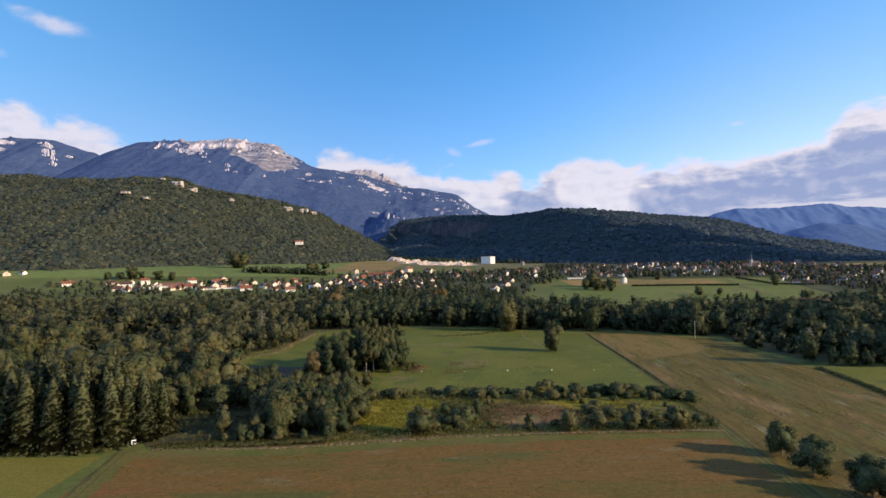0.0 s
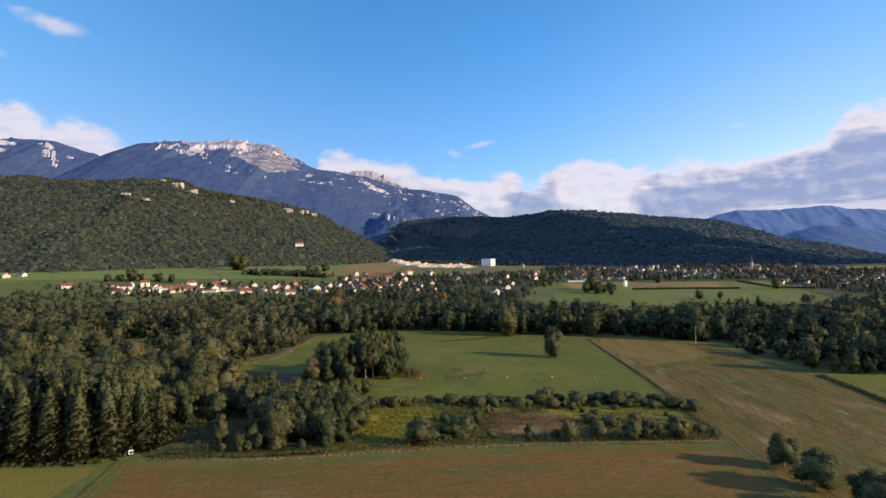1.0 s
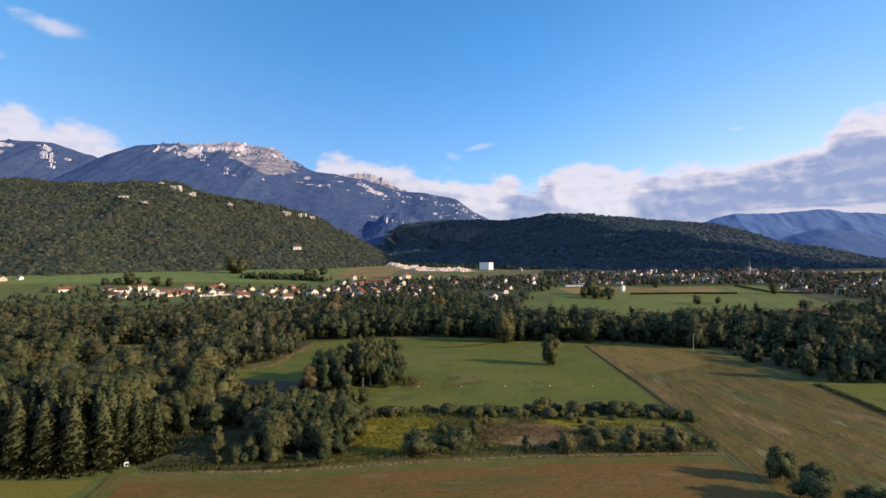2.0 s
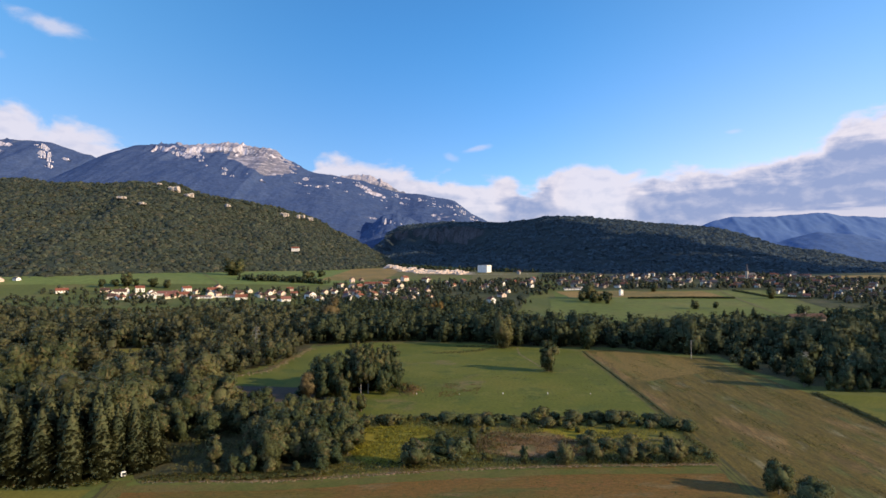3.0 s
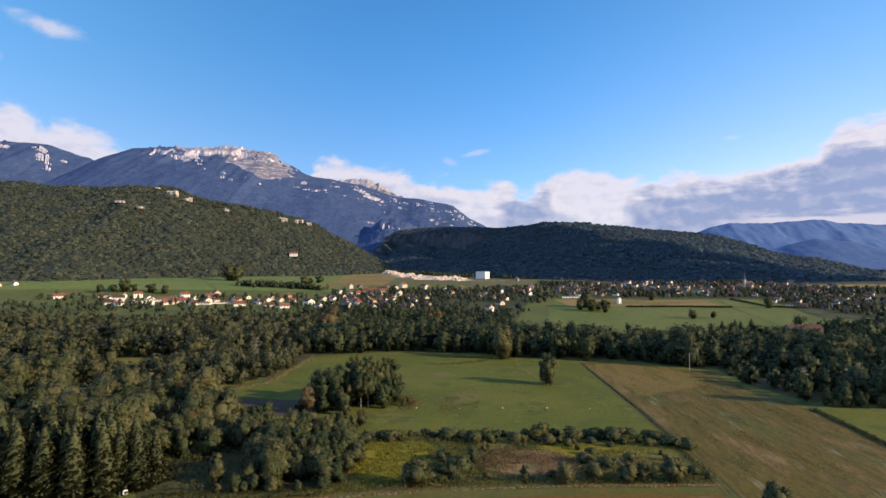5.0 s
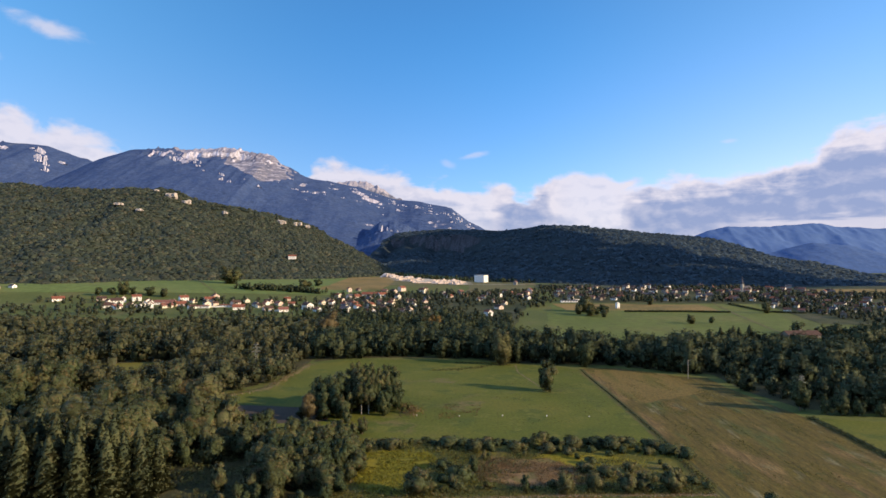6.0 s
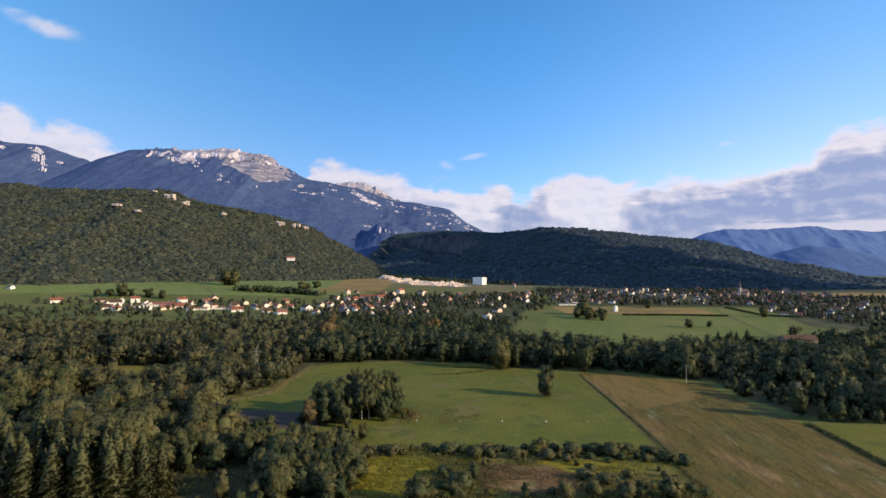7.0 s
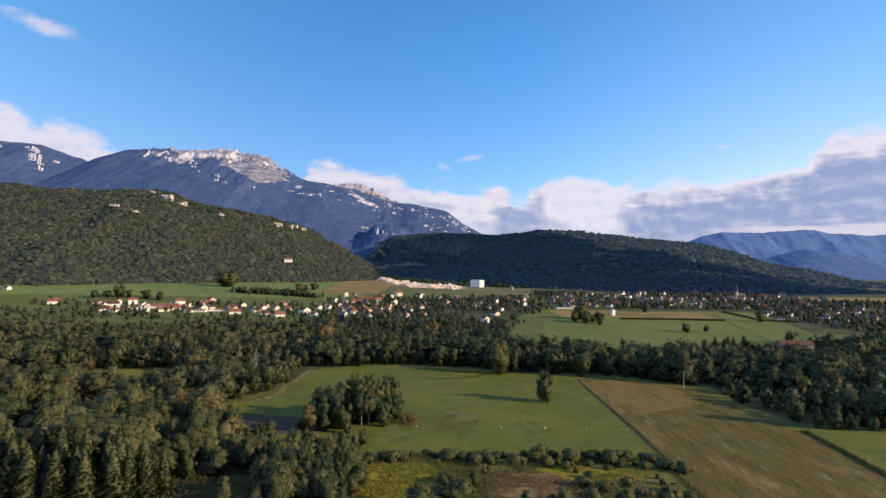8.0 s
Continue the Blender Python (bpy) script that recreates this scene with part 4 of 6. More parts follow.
def along_line(points, count, width, seed):
    """Random places scattered about a line."""
    p = np.array(points, float)
    rng = np.random.RandomState(seed)
    t = np.concatenate([[0], np.cumsum(np.hypot(*np.diff(p, axis=0).T))])
    s = rng.uniform(0, t[-1], count)
    return np.interp(s, t, p[:, 0]) + rng.normal(0, width, count), np.interp(s, t, p[:, 1]) + rng.normal(0, width, count)


MID_FORMS = [join([broad_crown(400 + i, 12, W, 250, 0.52, 8 + i % 3, 0.08, 1.15, False), tube([(0, 0, -.3), (0, 0, 6)], (.2, .12), 4)]) for i, W in enumerate((10, 9, 11.5, 8, 10, 12))]
FAR_FORMS = [broad_crown(420 + i, 10, W, 22, 1.5, 4, 0.1, 1.0, False) for i, W in enumerate((8.5, 7.5, 9.0, 8.0))]


def canopy(seed, W, H):
    """A far tree seen from afar: an uneven leafy dome with a few sprays standing out."""
    rng = np.random.RandomState(seed)
    top = BALL_F[(BALL_V[BALL_F][:, :, 2].mean(1) > 0)]
    v = BALL_V + rng.normal(0, 0.07, BALL_V.shape)
    v = v * np.array((W / 2, W / 2, H)) * (1 + 0.18 * np.sin(3 * np.arctan2(BALL_V[:, 1:2], BALL_V[:, :1]) + seed))
    d = rng.normal(0, 1, (4, 3))
    d[:, 2] = np.abs(d[:, 2]) + 0.3
    d /= np.linalg.norm(d, axis=1)[:, None]
    return join([(v, top, BALL_V, 1.0), leaf_quads(d * np.array((W / 2, W / 2, H)) * 0.95, d, 1.3, rng)])


HILL_FORMS = [canopy(440 + i, W, H) for i, (W, H) in enumerate(((9, 6), (8, 5.5), (10.5, 6), (8.5, 7), (9.5, 5)))]

# the western wood: the nearest trees one by one, the rest together
WEST = [(-86, 166), (-95, 190), (-101, 215), (-110, 240), (-120, 262), (-112, 272), (-97, 286), (-87, 296), (-84, 330), (-80, 366), (-80, 420), (-90, 600), (-520, 600), (-360, 420), (-175, 200), (-140, 150), (-128, 168)]
wx, wy = scatter(WEST, 8.8, 11)
keep = (((wx + 192) / 36) ** 2 + ((wy - 348 - 0.3 * (wx + 192)) / 25) ** 2 > 1) & (wx > -0.9 * wy - 15) & ~((np.abs(wx + 62) < 18) & (np.abs(wy - 180) < 12))
wx, wy = wx[keep], wy[keep]
near = wy < 262
for x, y in zip(wx[near], wy[near]):
    place(MIDS[rnd.randrange(4)] if rnd.random() < 0.75 else OAKS[rnd.randrange(5)], float(x), float(y), rnd.uniform(0.55, 1.1) * (1 + 0.35 * float(fbm(np.array([x]), np.array([y]), 40, 2, 84)[0])), rnd.uniform(0.9, 1.25))
wx, wy = wx[~near], wy[~near]
ws = np.interp(wy, [262, 450, 600], [1.15, 1.0, 0.6]) * np.random.RandomState(2).uniform(0.55, 1.3, len(wx))
far = wy > 430
ws = ws * (1 + 0.4 * fbm(wx, wy, 45, 2, 81)) * np.where((np.abs(wx + 185) < 45) & (wy < 352) & (wy > 290), 0.6, 1.0)
wood("wood_west", wx[~far], wy[~far], ground_z(wx[~far], wy[~far]), ws[~far], MID_FORMS, LEAF_FAR, "dense mixed broadleaf wood", 4)
wood("wood_west_far", wx[far], wy[far], ground_z(wx[far], wy[far]), ws[far] * 1.2, FAR_FORMS, LEAF_FAR, "far side of the broadleaf wood", 24)
# the belt behind the meadow
bx, by = scatter([(-84, 372), (-60, 388), (-24, 391), (25, 386), (42, 370), (76, 365), (110, 361), (150, 330), (165, 335), (165, 420), (70, 440), (60, 520), (-90, 560)], 9.5, 12)
bs = np.interp(by, [330, 400, 560], [1.45, 1.5, 0.8]) * np.random.RandomState(3).uniform(0.6, 1.2, len(bx))
bs = bs * (1 + 0.3 * fbm(bx, by, 40, 2, 83))
wood("wood_belt", bx, by, ground_z(bx, by), bs, MID_FORMS, LEAF_FAR_DARK, "belt of tall dark broadleaf trees behind the meadow", 5)
# the eastern wood
ex, ey = scatter([(159, 330), (153, 288), (159, 252), (175, 243), (260, 240), (420, 250), (520, 500), (330, 520), (240, 440), (170, 430)], 9.5, 13)
keep = (ex < 0.9 * ey + 15) & ~((np.abs(ex - 312) < 24) & (np.abs(ey - 490) < 16))
ex, ey = ex[keep], ey[keep]
es = np.interp(ey, [240, 330, 520], [1.0, 1.3, 0.9]) * np.random.RandomState(4).uniform(0.5, 1.35, len(ex))
es = es * (1 + 0.5 * fbm(ex, ey, 45, 2, 82)) * np.where((np.abs(ex - 295) < 26) & (ey > 415), 0.6, 1.0) * np.where((ex < 180) & (ey < 338), 0.7, 1.0)
wood("wood_east", ex, ey, ground_z(ex, ey), es, MID_FORMS, LEAF_FAR_DARK, "dense dark broadleaf wood beside the hay field", 6)
for x, y, s in ((222, 447, 1.0), (229, 441, 1.1), (236, 446, 0.95), (241, 440, 1.15), (232, 452, 0.9), (216, 452, 0.8)):
    place(SPRUCES[rnd.randrange(3)], x, y, s * 0.8, 1.3)
# taller trees between the belt and the gardens
gx, gy = scatter([(-150, 560), (-60, 545), (58, 520), (80, 575), (82, 610), (20, 610), (-60, 590), (-150, 590)], 10.5, 17)
gs = np.random.RandomState(12).uniform(0.5, 1.15, len(gx)) * (1 + 0.4 * fbm(gx, gy, 45, 2, 86))
wood("wood_gardens", gx, gy, ground_z(gx, gy), gs, MID_FORMS, LEAF_FAR_DARK, "tall broadleaf trees before the village gardens", 27)
# trees among the houses
vx, vy = scatter([(-560, 620), (-80, 600), (60, 560), (140, 700), (170, 780), (440, 790), (450, 600), (560, 520), (800, 780), (1000, 1000), (950, 1300), (280, 1320), (180, 1110), (175, 930), (40, 900), (-150, 860), (-150, 800), (-560, 790)], 10.0, 14)
rng = np.random.RandomState(9)
vs = rng.uniform(0.35, 0.82, len(vx)) 
keep = ~((vx > 560) & (vy > 890)) & ~((vx > 150) & (vy > 1015)) & (rng.rand(len(vx)) < np.where(vx < -140, 0.45, np.where(vx > 180, 1.0, 0.85)) * smooth01(0.9 + 1.5 * fbm(vx, vy, 70, 2, 77))) & ~inside(vx, vy, [(84, 575), (392, 580), (440, 775), (150, 775)])
vx, vy, vs = vx[keep], vy[keep], vs[keep]
vs = vs * np.where((vx > 180) & (vy < 1000), 1.12, np.where((np.abs(vx) < 150) & (vy < 900), 1.08, 1.0))
wood("village_trees", vx, vy, ground_z(vx, vy), vs, FAR_FORMS, VILLAGE_LEAF, "garden trees and hedges between the houses", 7)
# woods on the hills
def on_grid(grid, count, seed, low=0.0):
    X, Y, Z, S = grid
    rng = np.random.RandomState(seed)
    rows = np.flatnonzero((S[:, 0] >= low) & (S[:, 0] <= 1.0))
    i = rng.uniform(rows[0], rows[-1] - 0.01, count)
    j = rng.uniform(0, X.shape[1] - 1.01, count)
    a, b, u, v = i.astype(int), j.astype(int), i % 1, j % 1
    def at(A):
        return (A[a, b] * (1 - u) + A[a + 1, b] * u) * (1 - v) + (A[a, b + 1] * (1 - u) + A[a + 1, b + 1] * u) * v
    return at(X), at(Y), at(Z)


hx, hy, hz = on_grid(west_grid, 15000, 15, -0.08)
keep = hx > -0.88 * hy
hx, hy, hz = hx[keep], hy[keep], hz[keep]
wood("hill_wood_west", hx, hy, hz - 1.0, np.random.RandomState(5).uniform(0.7, 1.35, len(hx)) * (1 + 0.3 * fbm(hx, hy, 90, 3, 91)), leaning(HILL_FORMS, (1.15, 1.15, 0.75), 0.6), HILL_LEAF, "dense green woodland over the western hill", 8)
hx, hy, hz = on_grid(east_grid, 10500, 16, 0.03)
hs = np.random.RandomState(6).uniform(0.8, 1.7, len(hx)) * (1 + 0.3 * fbm(hx, hy, 120, 3, 92))
keep = (hx < 0.9 * hy) & ~((hx < 250) & (hz < 182) & (hx > -230) & (hz > 118) & (hy > 2200))
wood("hill_wood_east", hx[keep], hy[keep], hz[keep] - 1.0, hs[keep] * 1.1, leaning(HILL_FORMS, (1.1, 1.1, 0.55), 0.72), HILL_EAST, "woodland tinted haze-blue over the long eastern hill", 19)
plot("glade", [(-224, 318), (-190, 324), (-158, 334), (-162, 372), (-190, 372), (-222, 362)], STRAW, "pale grassy glade in the wood", 0.048)
# ground under the trees, with part of their shade in its dark colour
plot("floor_thicket", [(-77, 151), (-30, 152), (-28, 214), (-62, 219), (-100, 217), (-92, 180)], FOREST_FLOOR, "ground under the thicket, darkened in colour for shade", 0.036)
plot("floor_west", [(-86, 152), (-98, 190), (-108, 215), (-120, 240), (-132, 262), (-122, 274), (-106, 287), (-94, 300), (-89, 330), (-82, 366), (-82, 399), (-400, 399), (-170, 200), (-140, 149)], FOREST_FLOOR, "leaf-strewn floor of the wood, darkened for shade", 0.040)
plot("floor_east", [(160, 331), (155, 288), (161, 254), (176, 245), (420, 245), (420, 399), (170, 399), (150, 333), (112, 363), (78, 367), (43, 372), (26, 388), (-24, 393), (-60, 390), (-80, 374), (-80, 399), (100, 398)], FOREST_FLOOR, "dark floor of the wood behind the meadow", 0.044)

# ---- houses ----
GARDEN = surface("garden_ground", [(.036, .042, .015), (.054, .058, .019), (.072, .065, .034)], (0.03, 0.3), bump=0.1)
field("gardens_east", [(175, 775), (760, 770), (900, 1200), (180, 1100)], GARDEN, "dark green gardens and lanes of the village", 0.2, 30, 20)
field("gardens_mid", [(-100, 600), (78, 570), (150, 890), (-140, 880)], GARDEN, "dark green gardens between the houses", 0.2, 20, 8)
field("gardens_right", [(400, 590), (520, 560), (780, 765), (445, 765)], GARDEN, "dark green gardens and hedges beside the pasture", 0.2, 16, 12)
PLASTER = [surface("plaster_" + n, [c, tuple(v * 0.9 for v in c)], (0.3, 2.0), grain=0.08) for n, c in (("white", (.82, .79, .75)), ("cream", (.72, .64, .52)), ("pink", (.66, .52, .44)), ("grey", (.30, .28, .26)), ("stone", (.20, .165, .14)))]
TILES = [surface("roof_" + n, [c, tuple(v * 0.75 for v in c)], (0.5, 3.0), bump=0.03, bump_scale=4.0) for n, c in (("terracotta", (.24, .088, .055)), ("brown", (.095, .055, .045)), ("rose", (.25, .11, .085)), ("slate", (.09, .085, .10)))]
GLASS = surface("window_glass", [(.03, .035, .045), (.05, .055, .065)], (0.5, 2.0), rough=0.1, specular=0.6)
FRAME = surface("window_frame", [(.7, .69, .66), (.6, .59, .56)], (0.5, 3.0), rough=0.5)
WOOD = surface("weathered_wood", [(.22, .17, .12), (.3, .24, .18)], (0.6, 4.0), bump=0.01)
CHIMNEY = surface("chimney_render", [(.45, .38, .32), (.35, .3, .26)], (0.6, 4.0))


def shared(name, build):
    bm = bmesh.new()
    build(bm)
    me = bpy.data.meshes.new(name)
    bm.to_mesh(me)
    bm.free()
    return me


def window_form(bm):
    for a in ((-.6, -.05, 0, -.5, .05, 1.4), (.5, -.05, 0, .6, .05, 1.4), (-.5, -.05, 1.3, .5, .05, 1.4), (-.5, -.07, 0, .5, .05, .1), (-.04, -.04, .1, .04, .04, 1.3)):
        box(bm, *a)


WINDOW = shared("window", window_form)
WINDOW.materials.append(FRAME)
PANE = shared("pane", lambda bm: box(bm, -.5, -.02, .1, .5, .02, 1.3))
PANE.materials.append(GLASS)
DOOR = shared("door", lambda bm: box(bm, -.5, -.04, 0, .5, .04, 2.1))
DOOR.materials.append(WOOD)


def gable_roof(bm, w, d, h, rise, over=0.6, thick=0.22):
    """Two slopes along x with eaves and verges."""
    for side in (-1, 1):
        a, b = -w / 2 - over, w / 2 + over
        e, r = (side * (d / 2 + over), h - over * rise / (d / 2)), (0, h + rise)
        lo = [bm.verts.new((x, y, z)) for x, (y, z) in ((a, e), (b, e), (b, r), (a, r))]
        hi = [bm.verts.new((v.co.x, v.co.y, v.co.z + thick)) for v in lo]
        for f in ((lo[3], lo[2], lo[1], lo[0]), hi, *[(lo[i], lo[(i + 1) % 4], hi[(i + 1) % 4], hi[i]) for i in range(4)]):
            bm.faces.new(f)
    bmesh.ops.recalc_face_normals(bm, faces=bm.faces[:])


SITES = []


def house(x, y, w, turn, storeys=1, wall=0, roof=0, depth=None, name="house", z=None, low=False):
    """A village house: walls with gables, tiled roof, chimney, windows and a door."""
    SITES.append((x, y))
    d = depth or min(9.5, max(6.0, w * 0.75))
    h = (2.7 if not low else 2.3) * storeys + 0.3
    rise = d * (0.31 if not low else 0.16)
    names = ("white-plastered", "cream-plastered", "pinkish plastered", "grey rendered", "dark brown"), ("terracotta", "brown", "rose-red", "dark slate")
    ob = tagged(new(name), f"{names[0][wall]} {'two-storey' if storeys > 1 else 'low'} house with a {names[1][roof]} tiled roof", "house", "houses of the village")
    ob.matrix_world = Matrix.Translation((x, y, float(ground_z(x, y)) if z is None else z)) @ Matrix.Rotation(radians(turn), 4, "Z")
    bm = bmesh.new()
    a, b = w / 2, d / 2
    v = [bm.verts.new(p) for p in ((-a, -b, -1.5), (a, -b, -1.5), (a, b, -1.5), (-a, b, -1.5), (-a, -b, h), (a, -b, h), (a, b, h), (-a, b, h), (-a, 0, h + rise), (a, 0, h + rise))]
    for f in ((0, 1, 5, 4), (2, 3, 7, 6), (1, 2, 6, 9, 5), (3, 0, 4, 8, 7), (3, 2, 1, 0)):
        bm.faces.new([v[i] for i in f])
    part("wall", bm, PLASTER[wall], ob)
    bm = bmesh.new()
    gable_roof(bm, w, d, h, rise)
    part("roof", bm, TILES[roof], ob)
    bm = bmesh.new()
    cx = rnd.uniform(-0.3, 0.3) * w
    box(bm, cx - .35, .6, h + rise * .6, cx + .35, 1.3, h + rise + 0.9)
    box(bm, cx - .42, .53, h + rise + 0.9, cx + .42, 1.37, h + rise + 1.02)
    part("chimney", bm, CHIMNEY, ob)
    for k in range(storeys):
        n = max(2, int(w / 3.4))
        for i in range(n):
            wx = -w / 2 + w * (i + 0.5) / n
            if k == 0 and i == n // 2:
                q = new("door", DOOR)
                q.parent, q.location = ob, (wx, -b - .03, 0.1)
                continue
            q, p = new("window", WINDOW), new("pane", PANE)
            q.parent, q.location, p.parent = ob, (wx, -b - .02, 0.9 + 2.7 * k), q
        q, p = new("window", WINDOW), new("pane", PANE)
        q.parent, p.parent = ob, q
        q.matrix_local = Matrix.Translation((a + .02, 0, 0.9 + 2.7 * k)) @ Matrix.Rotation(radians(90), 4, "Z")
    return ob


def hamlet(rows, seed, two=0.4, roofs=(0, 1, 1, 1, 2, 3, 1), turns=(-28, -36, -42, -50, -56, -62, -48, 52)):
    r = random.Random(seed)
    for x, y, w in rows:
        # mostly dark wall colours in the east, painted for unlit house fronts
        house(x, y, max(8.0, min(w, 14)) * (0.85 if x > 150 else 1.0), r.choice(turns) + r.uniform(-8, 8), 2 if r.random() < two else 1, r.choice((0, 1, 3, 4, 4, 4, 4) if x > 150 else (0, 0, 1, 2, 2, 4) if x > -150 else (0, 0, 0, 0, 1, 2)), r.choice(roofs))


hamlet([(-502, 770, 16.7), (-447, 774, 10.7), (-410, 744, 17.6), (-401, 775, 10.7), (-381, 724, 14.3), (-408, 721, 12.8), (-372, 734, 8.7), (-336, 722, 12.8), (-337, 772, 10.7), (-326, 737, 16), (-304, 776, 13.8), (-307, 804, 11.1),
        (-242, 709, 14), (-221, 725, 10), (-203, 697, 11), (-203, 788, 7.8), (-182, 687, 10.9), (-186, 743, 7.3)], 1, 0.3, (0, 2, 0, 1, 2), (25, 35, 45, 18, 30, -50))
hamlet([(-158, 710, 12.6), (-120, 665, 13.1), (-112, 759, 10.5), (-113, 818, 12.9), (-137, 910, 7.2), (-77, 822, 11.4), (-64, 873, 10.3), (-55, 929, 11), (-18, 943, 9.3), (-15, 767, 7.6), (-12, 702, 8.3), (-94, 761, 10.5), (-75, 763, 15.1),
        (20, 830, 8.2), (37, 867, 8.6), (60, 796, 6.3), (79, 863, 8.5), (79, 780, 6.2), (92, 842, 11.6), (116, 868, 10.3), (135, 853, 6.7), (147, 897, 10.6), (59, 644, 8.9), (151, 1087, 8.6)], 2, 0.4, (0, 2, 1, 0, 1), (-40, -50, -60, -35, 45, 60))
hamlet([(178, 843, 6.7), (205, 861, 11.9), (249, 865, 8.5), (268, 884, 8.7), (268, 831, 9.9), (322, 898, 8.9), (315, 856, 11.8), (306, 804, 6.4), (343, 851, 8.4), (355, 839, 6.6), (479, 979, 8.5), (421, 918, 5.4), (433, 910, 7.2), (455, 912, 12.6), (379, 810, 11.2), (411, 800, 9.5), (515, 917, 7.2), (445, 803, 7.9)], 3, 0.2)
hamlet([(535, 940, 13), (484, 800, 15), (586, 945, 5.6), (569, 882, 7), (625, 904, 10.7), (716, 880, 10), (566, 807, 11.2), (589, 858, 11), (640, 880, 12.6), (498, 738, 10.2), (486, 699, 9.7), (455, 636, 8.8), (538, 730, 8.7), 
        (520, 770, 9), (600, 790, 10), (640, 840, 9), (560, 960, 9), (610, 985, 10), (450, 960, 8), (390, 960, 9), (300, 940, 8), (350, 930, 8)], 4, 0.2)
field("field_far_east", [(585, 905), (820, 900), (1000, 1000), (640, 985)], CROP, "pale dry field beyond the village", 0.3, 16, 16)
hamlet([(-636, 838, 13), (-618, 846, 9), (-652, 832, 10)], 5)
# smaller houses filling the streets


def infill(x0, y0, x1, y1, count, seed):
    r = random.Random(seed)
    rows = []
    for i in range(count):
        x, y = r.uniform(x0, x1), r.uniform(y0, y1)
        if all((x - a) ** 2 + (y - b) ** 2 > 13 ** 2 for a, b in SITES + [q[:2] for q in rows]):
            rows.append((x, y, r.uniform(7.5, 10.5)))
    hamlet(rows, seed, 0.22)


infill(-430, 706, -195, 775, 34, 35)
infill(190, 800, 470, 1000, 130, 31)
infill(470, 790, 620, 985, 90, 32)
infill(430, 660, 640, 790, 60, 36)
infill(-140, 690, 140, 930, 30, 33)
infill(-150, 670, -20, 800, 40, 37)
# long low houses
house(-351, 749, 25.5, 3, 1, 0, 2, 8.0), house(-93, 824, 25, -4, 2, 1, 0, 9.0), house(-292, 719, 20, 0, 1, 0, 2, 4.0, low=True), house(-264, 728, 14, 2, 1, 0, 0, 4.0, low=True)
house(182, 783, 23, 2, 1, 0, 3, 5.0, low=True), house(314, 492, 30, 6, 1, 4, 1, 10.0)
# garden walls
def garden_wall(x0, y0, x1, y1, h=1.7):
    """A plastered garden wall with a tiled coping."""
    L = math.hypot(x1 - x0, y1 - y0)
    ob = tagged(new("garden_wall"), "low white-plastered garden wall with a tiled coping", "wall", "garden walls of the village")
    z = (float(ground_z(x0, y0)) + float(ground_z(x1, y1))) / 2
    ob.matrix_world = Matrix.Translation(((x0 + x1) / 2, (y0 + y1) / 2, z)) @ Matrix.Rotation(math.atan2(y1 - y0, x1 - x0), 4, "Z")
    bm = bmesh.new()
    box(bm, -L / 2, -.15, -.8, L / 2, .15, h)
    part("wall", bm, PLASTER[0], ob)
    bm = bmesh.new()
    box(bm, -L / 2 - .05, -.25, h + .003, L / 2 + .05, .25, h + .12)
    part("coping", bm, TILES[2], ob)


for a in ((-310, 722, -285, 724), (-283, 724.5, -262, 727), (-202, 690, -185, 690), (-395, 721, -384, 722), (180, 800, 215, 806), (330, 830, 352, 832)):
    garden_wall(*a)
# the lone house on the wooded hill
def hill_height(grid, x, y):
    X, Y, Z, S = grid
    k = np.argmin((X - x) ** 2 + (Y - y) ** 2)
    return float(Z.flat[k])


hx0, hy0 = -331, 1325
house(hx0, hy0, 17, 8, 2, 0, 0, 10.0, z=hill_height(west_grid, hx0, hy0) + 3.5)


def tower_hut(x, y):
    """A small white transformer tower."""
    ob = tagged(new("transformer_tower"), "small white tower with a pyramid roof beside the pasture", "tower")
    ob.matrix_world = Matrix.Translation((x, y, float(ground_z(x, y)))) @ Matrix.Rotation(radians(20), 4, "Z")
    bm = bmesh.new()
    box(bm, -1.9, -1.9, -1, 1.9, 1.9, 6.6)
    part("wall", bm, PLASTER[0], ob)
    bm = bmesh.new()
    v = [bm.verts.new(p) for p in ((-2.2, -2.2, 6.6), (2.2, -2.2, 6.6), (2.2, 2.2, 6.6), (-2.2, 2.2, 6.6), (0, 0, 8.3))]
    for f in ((0, 1, 4), (1, 2, 4), (2, 3, 4), (3, 0, 4), (3, 2, 1, 0)):
        bm.faces.new([v[i] for i in f])
    part("roof", bm, PLASTER[1], ob)
    bm = bmesh.new()
    box(bm, -.6, -1.98, 0, .6, -1.86, 2.2)
    part("door", bm, WOOD, ob)


tower_hut(229.5, 723)


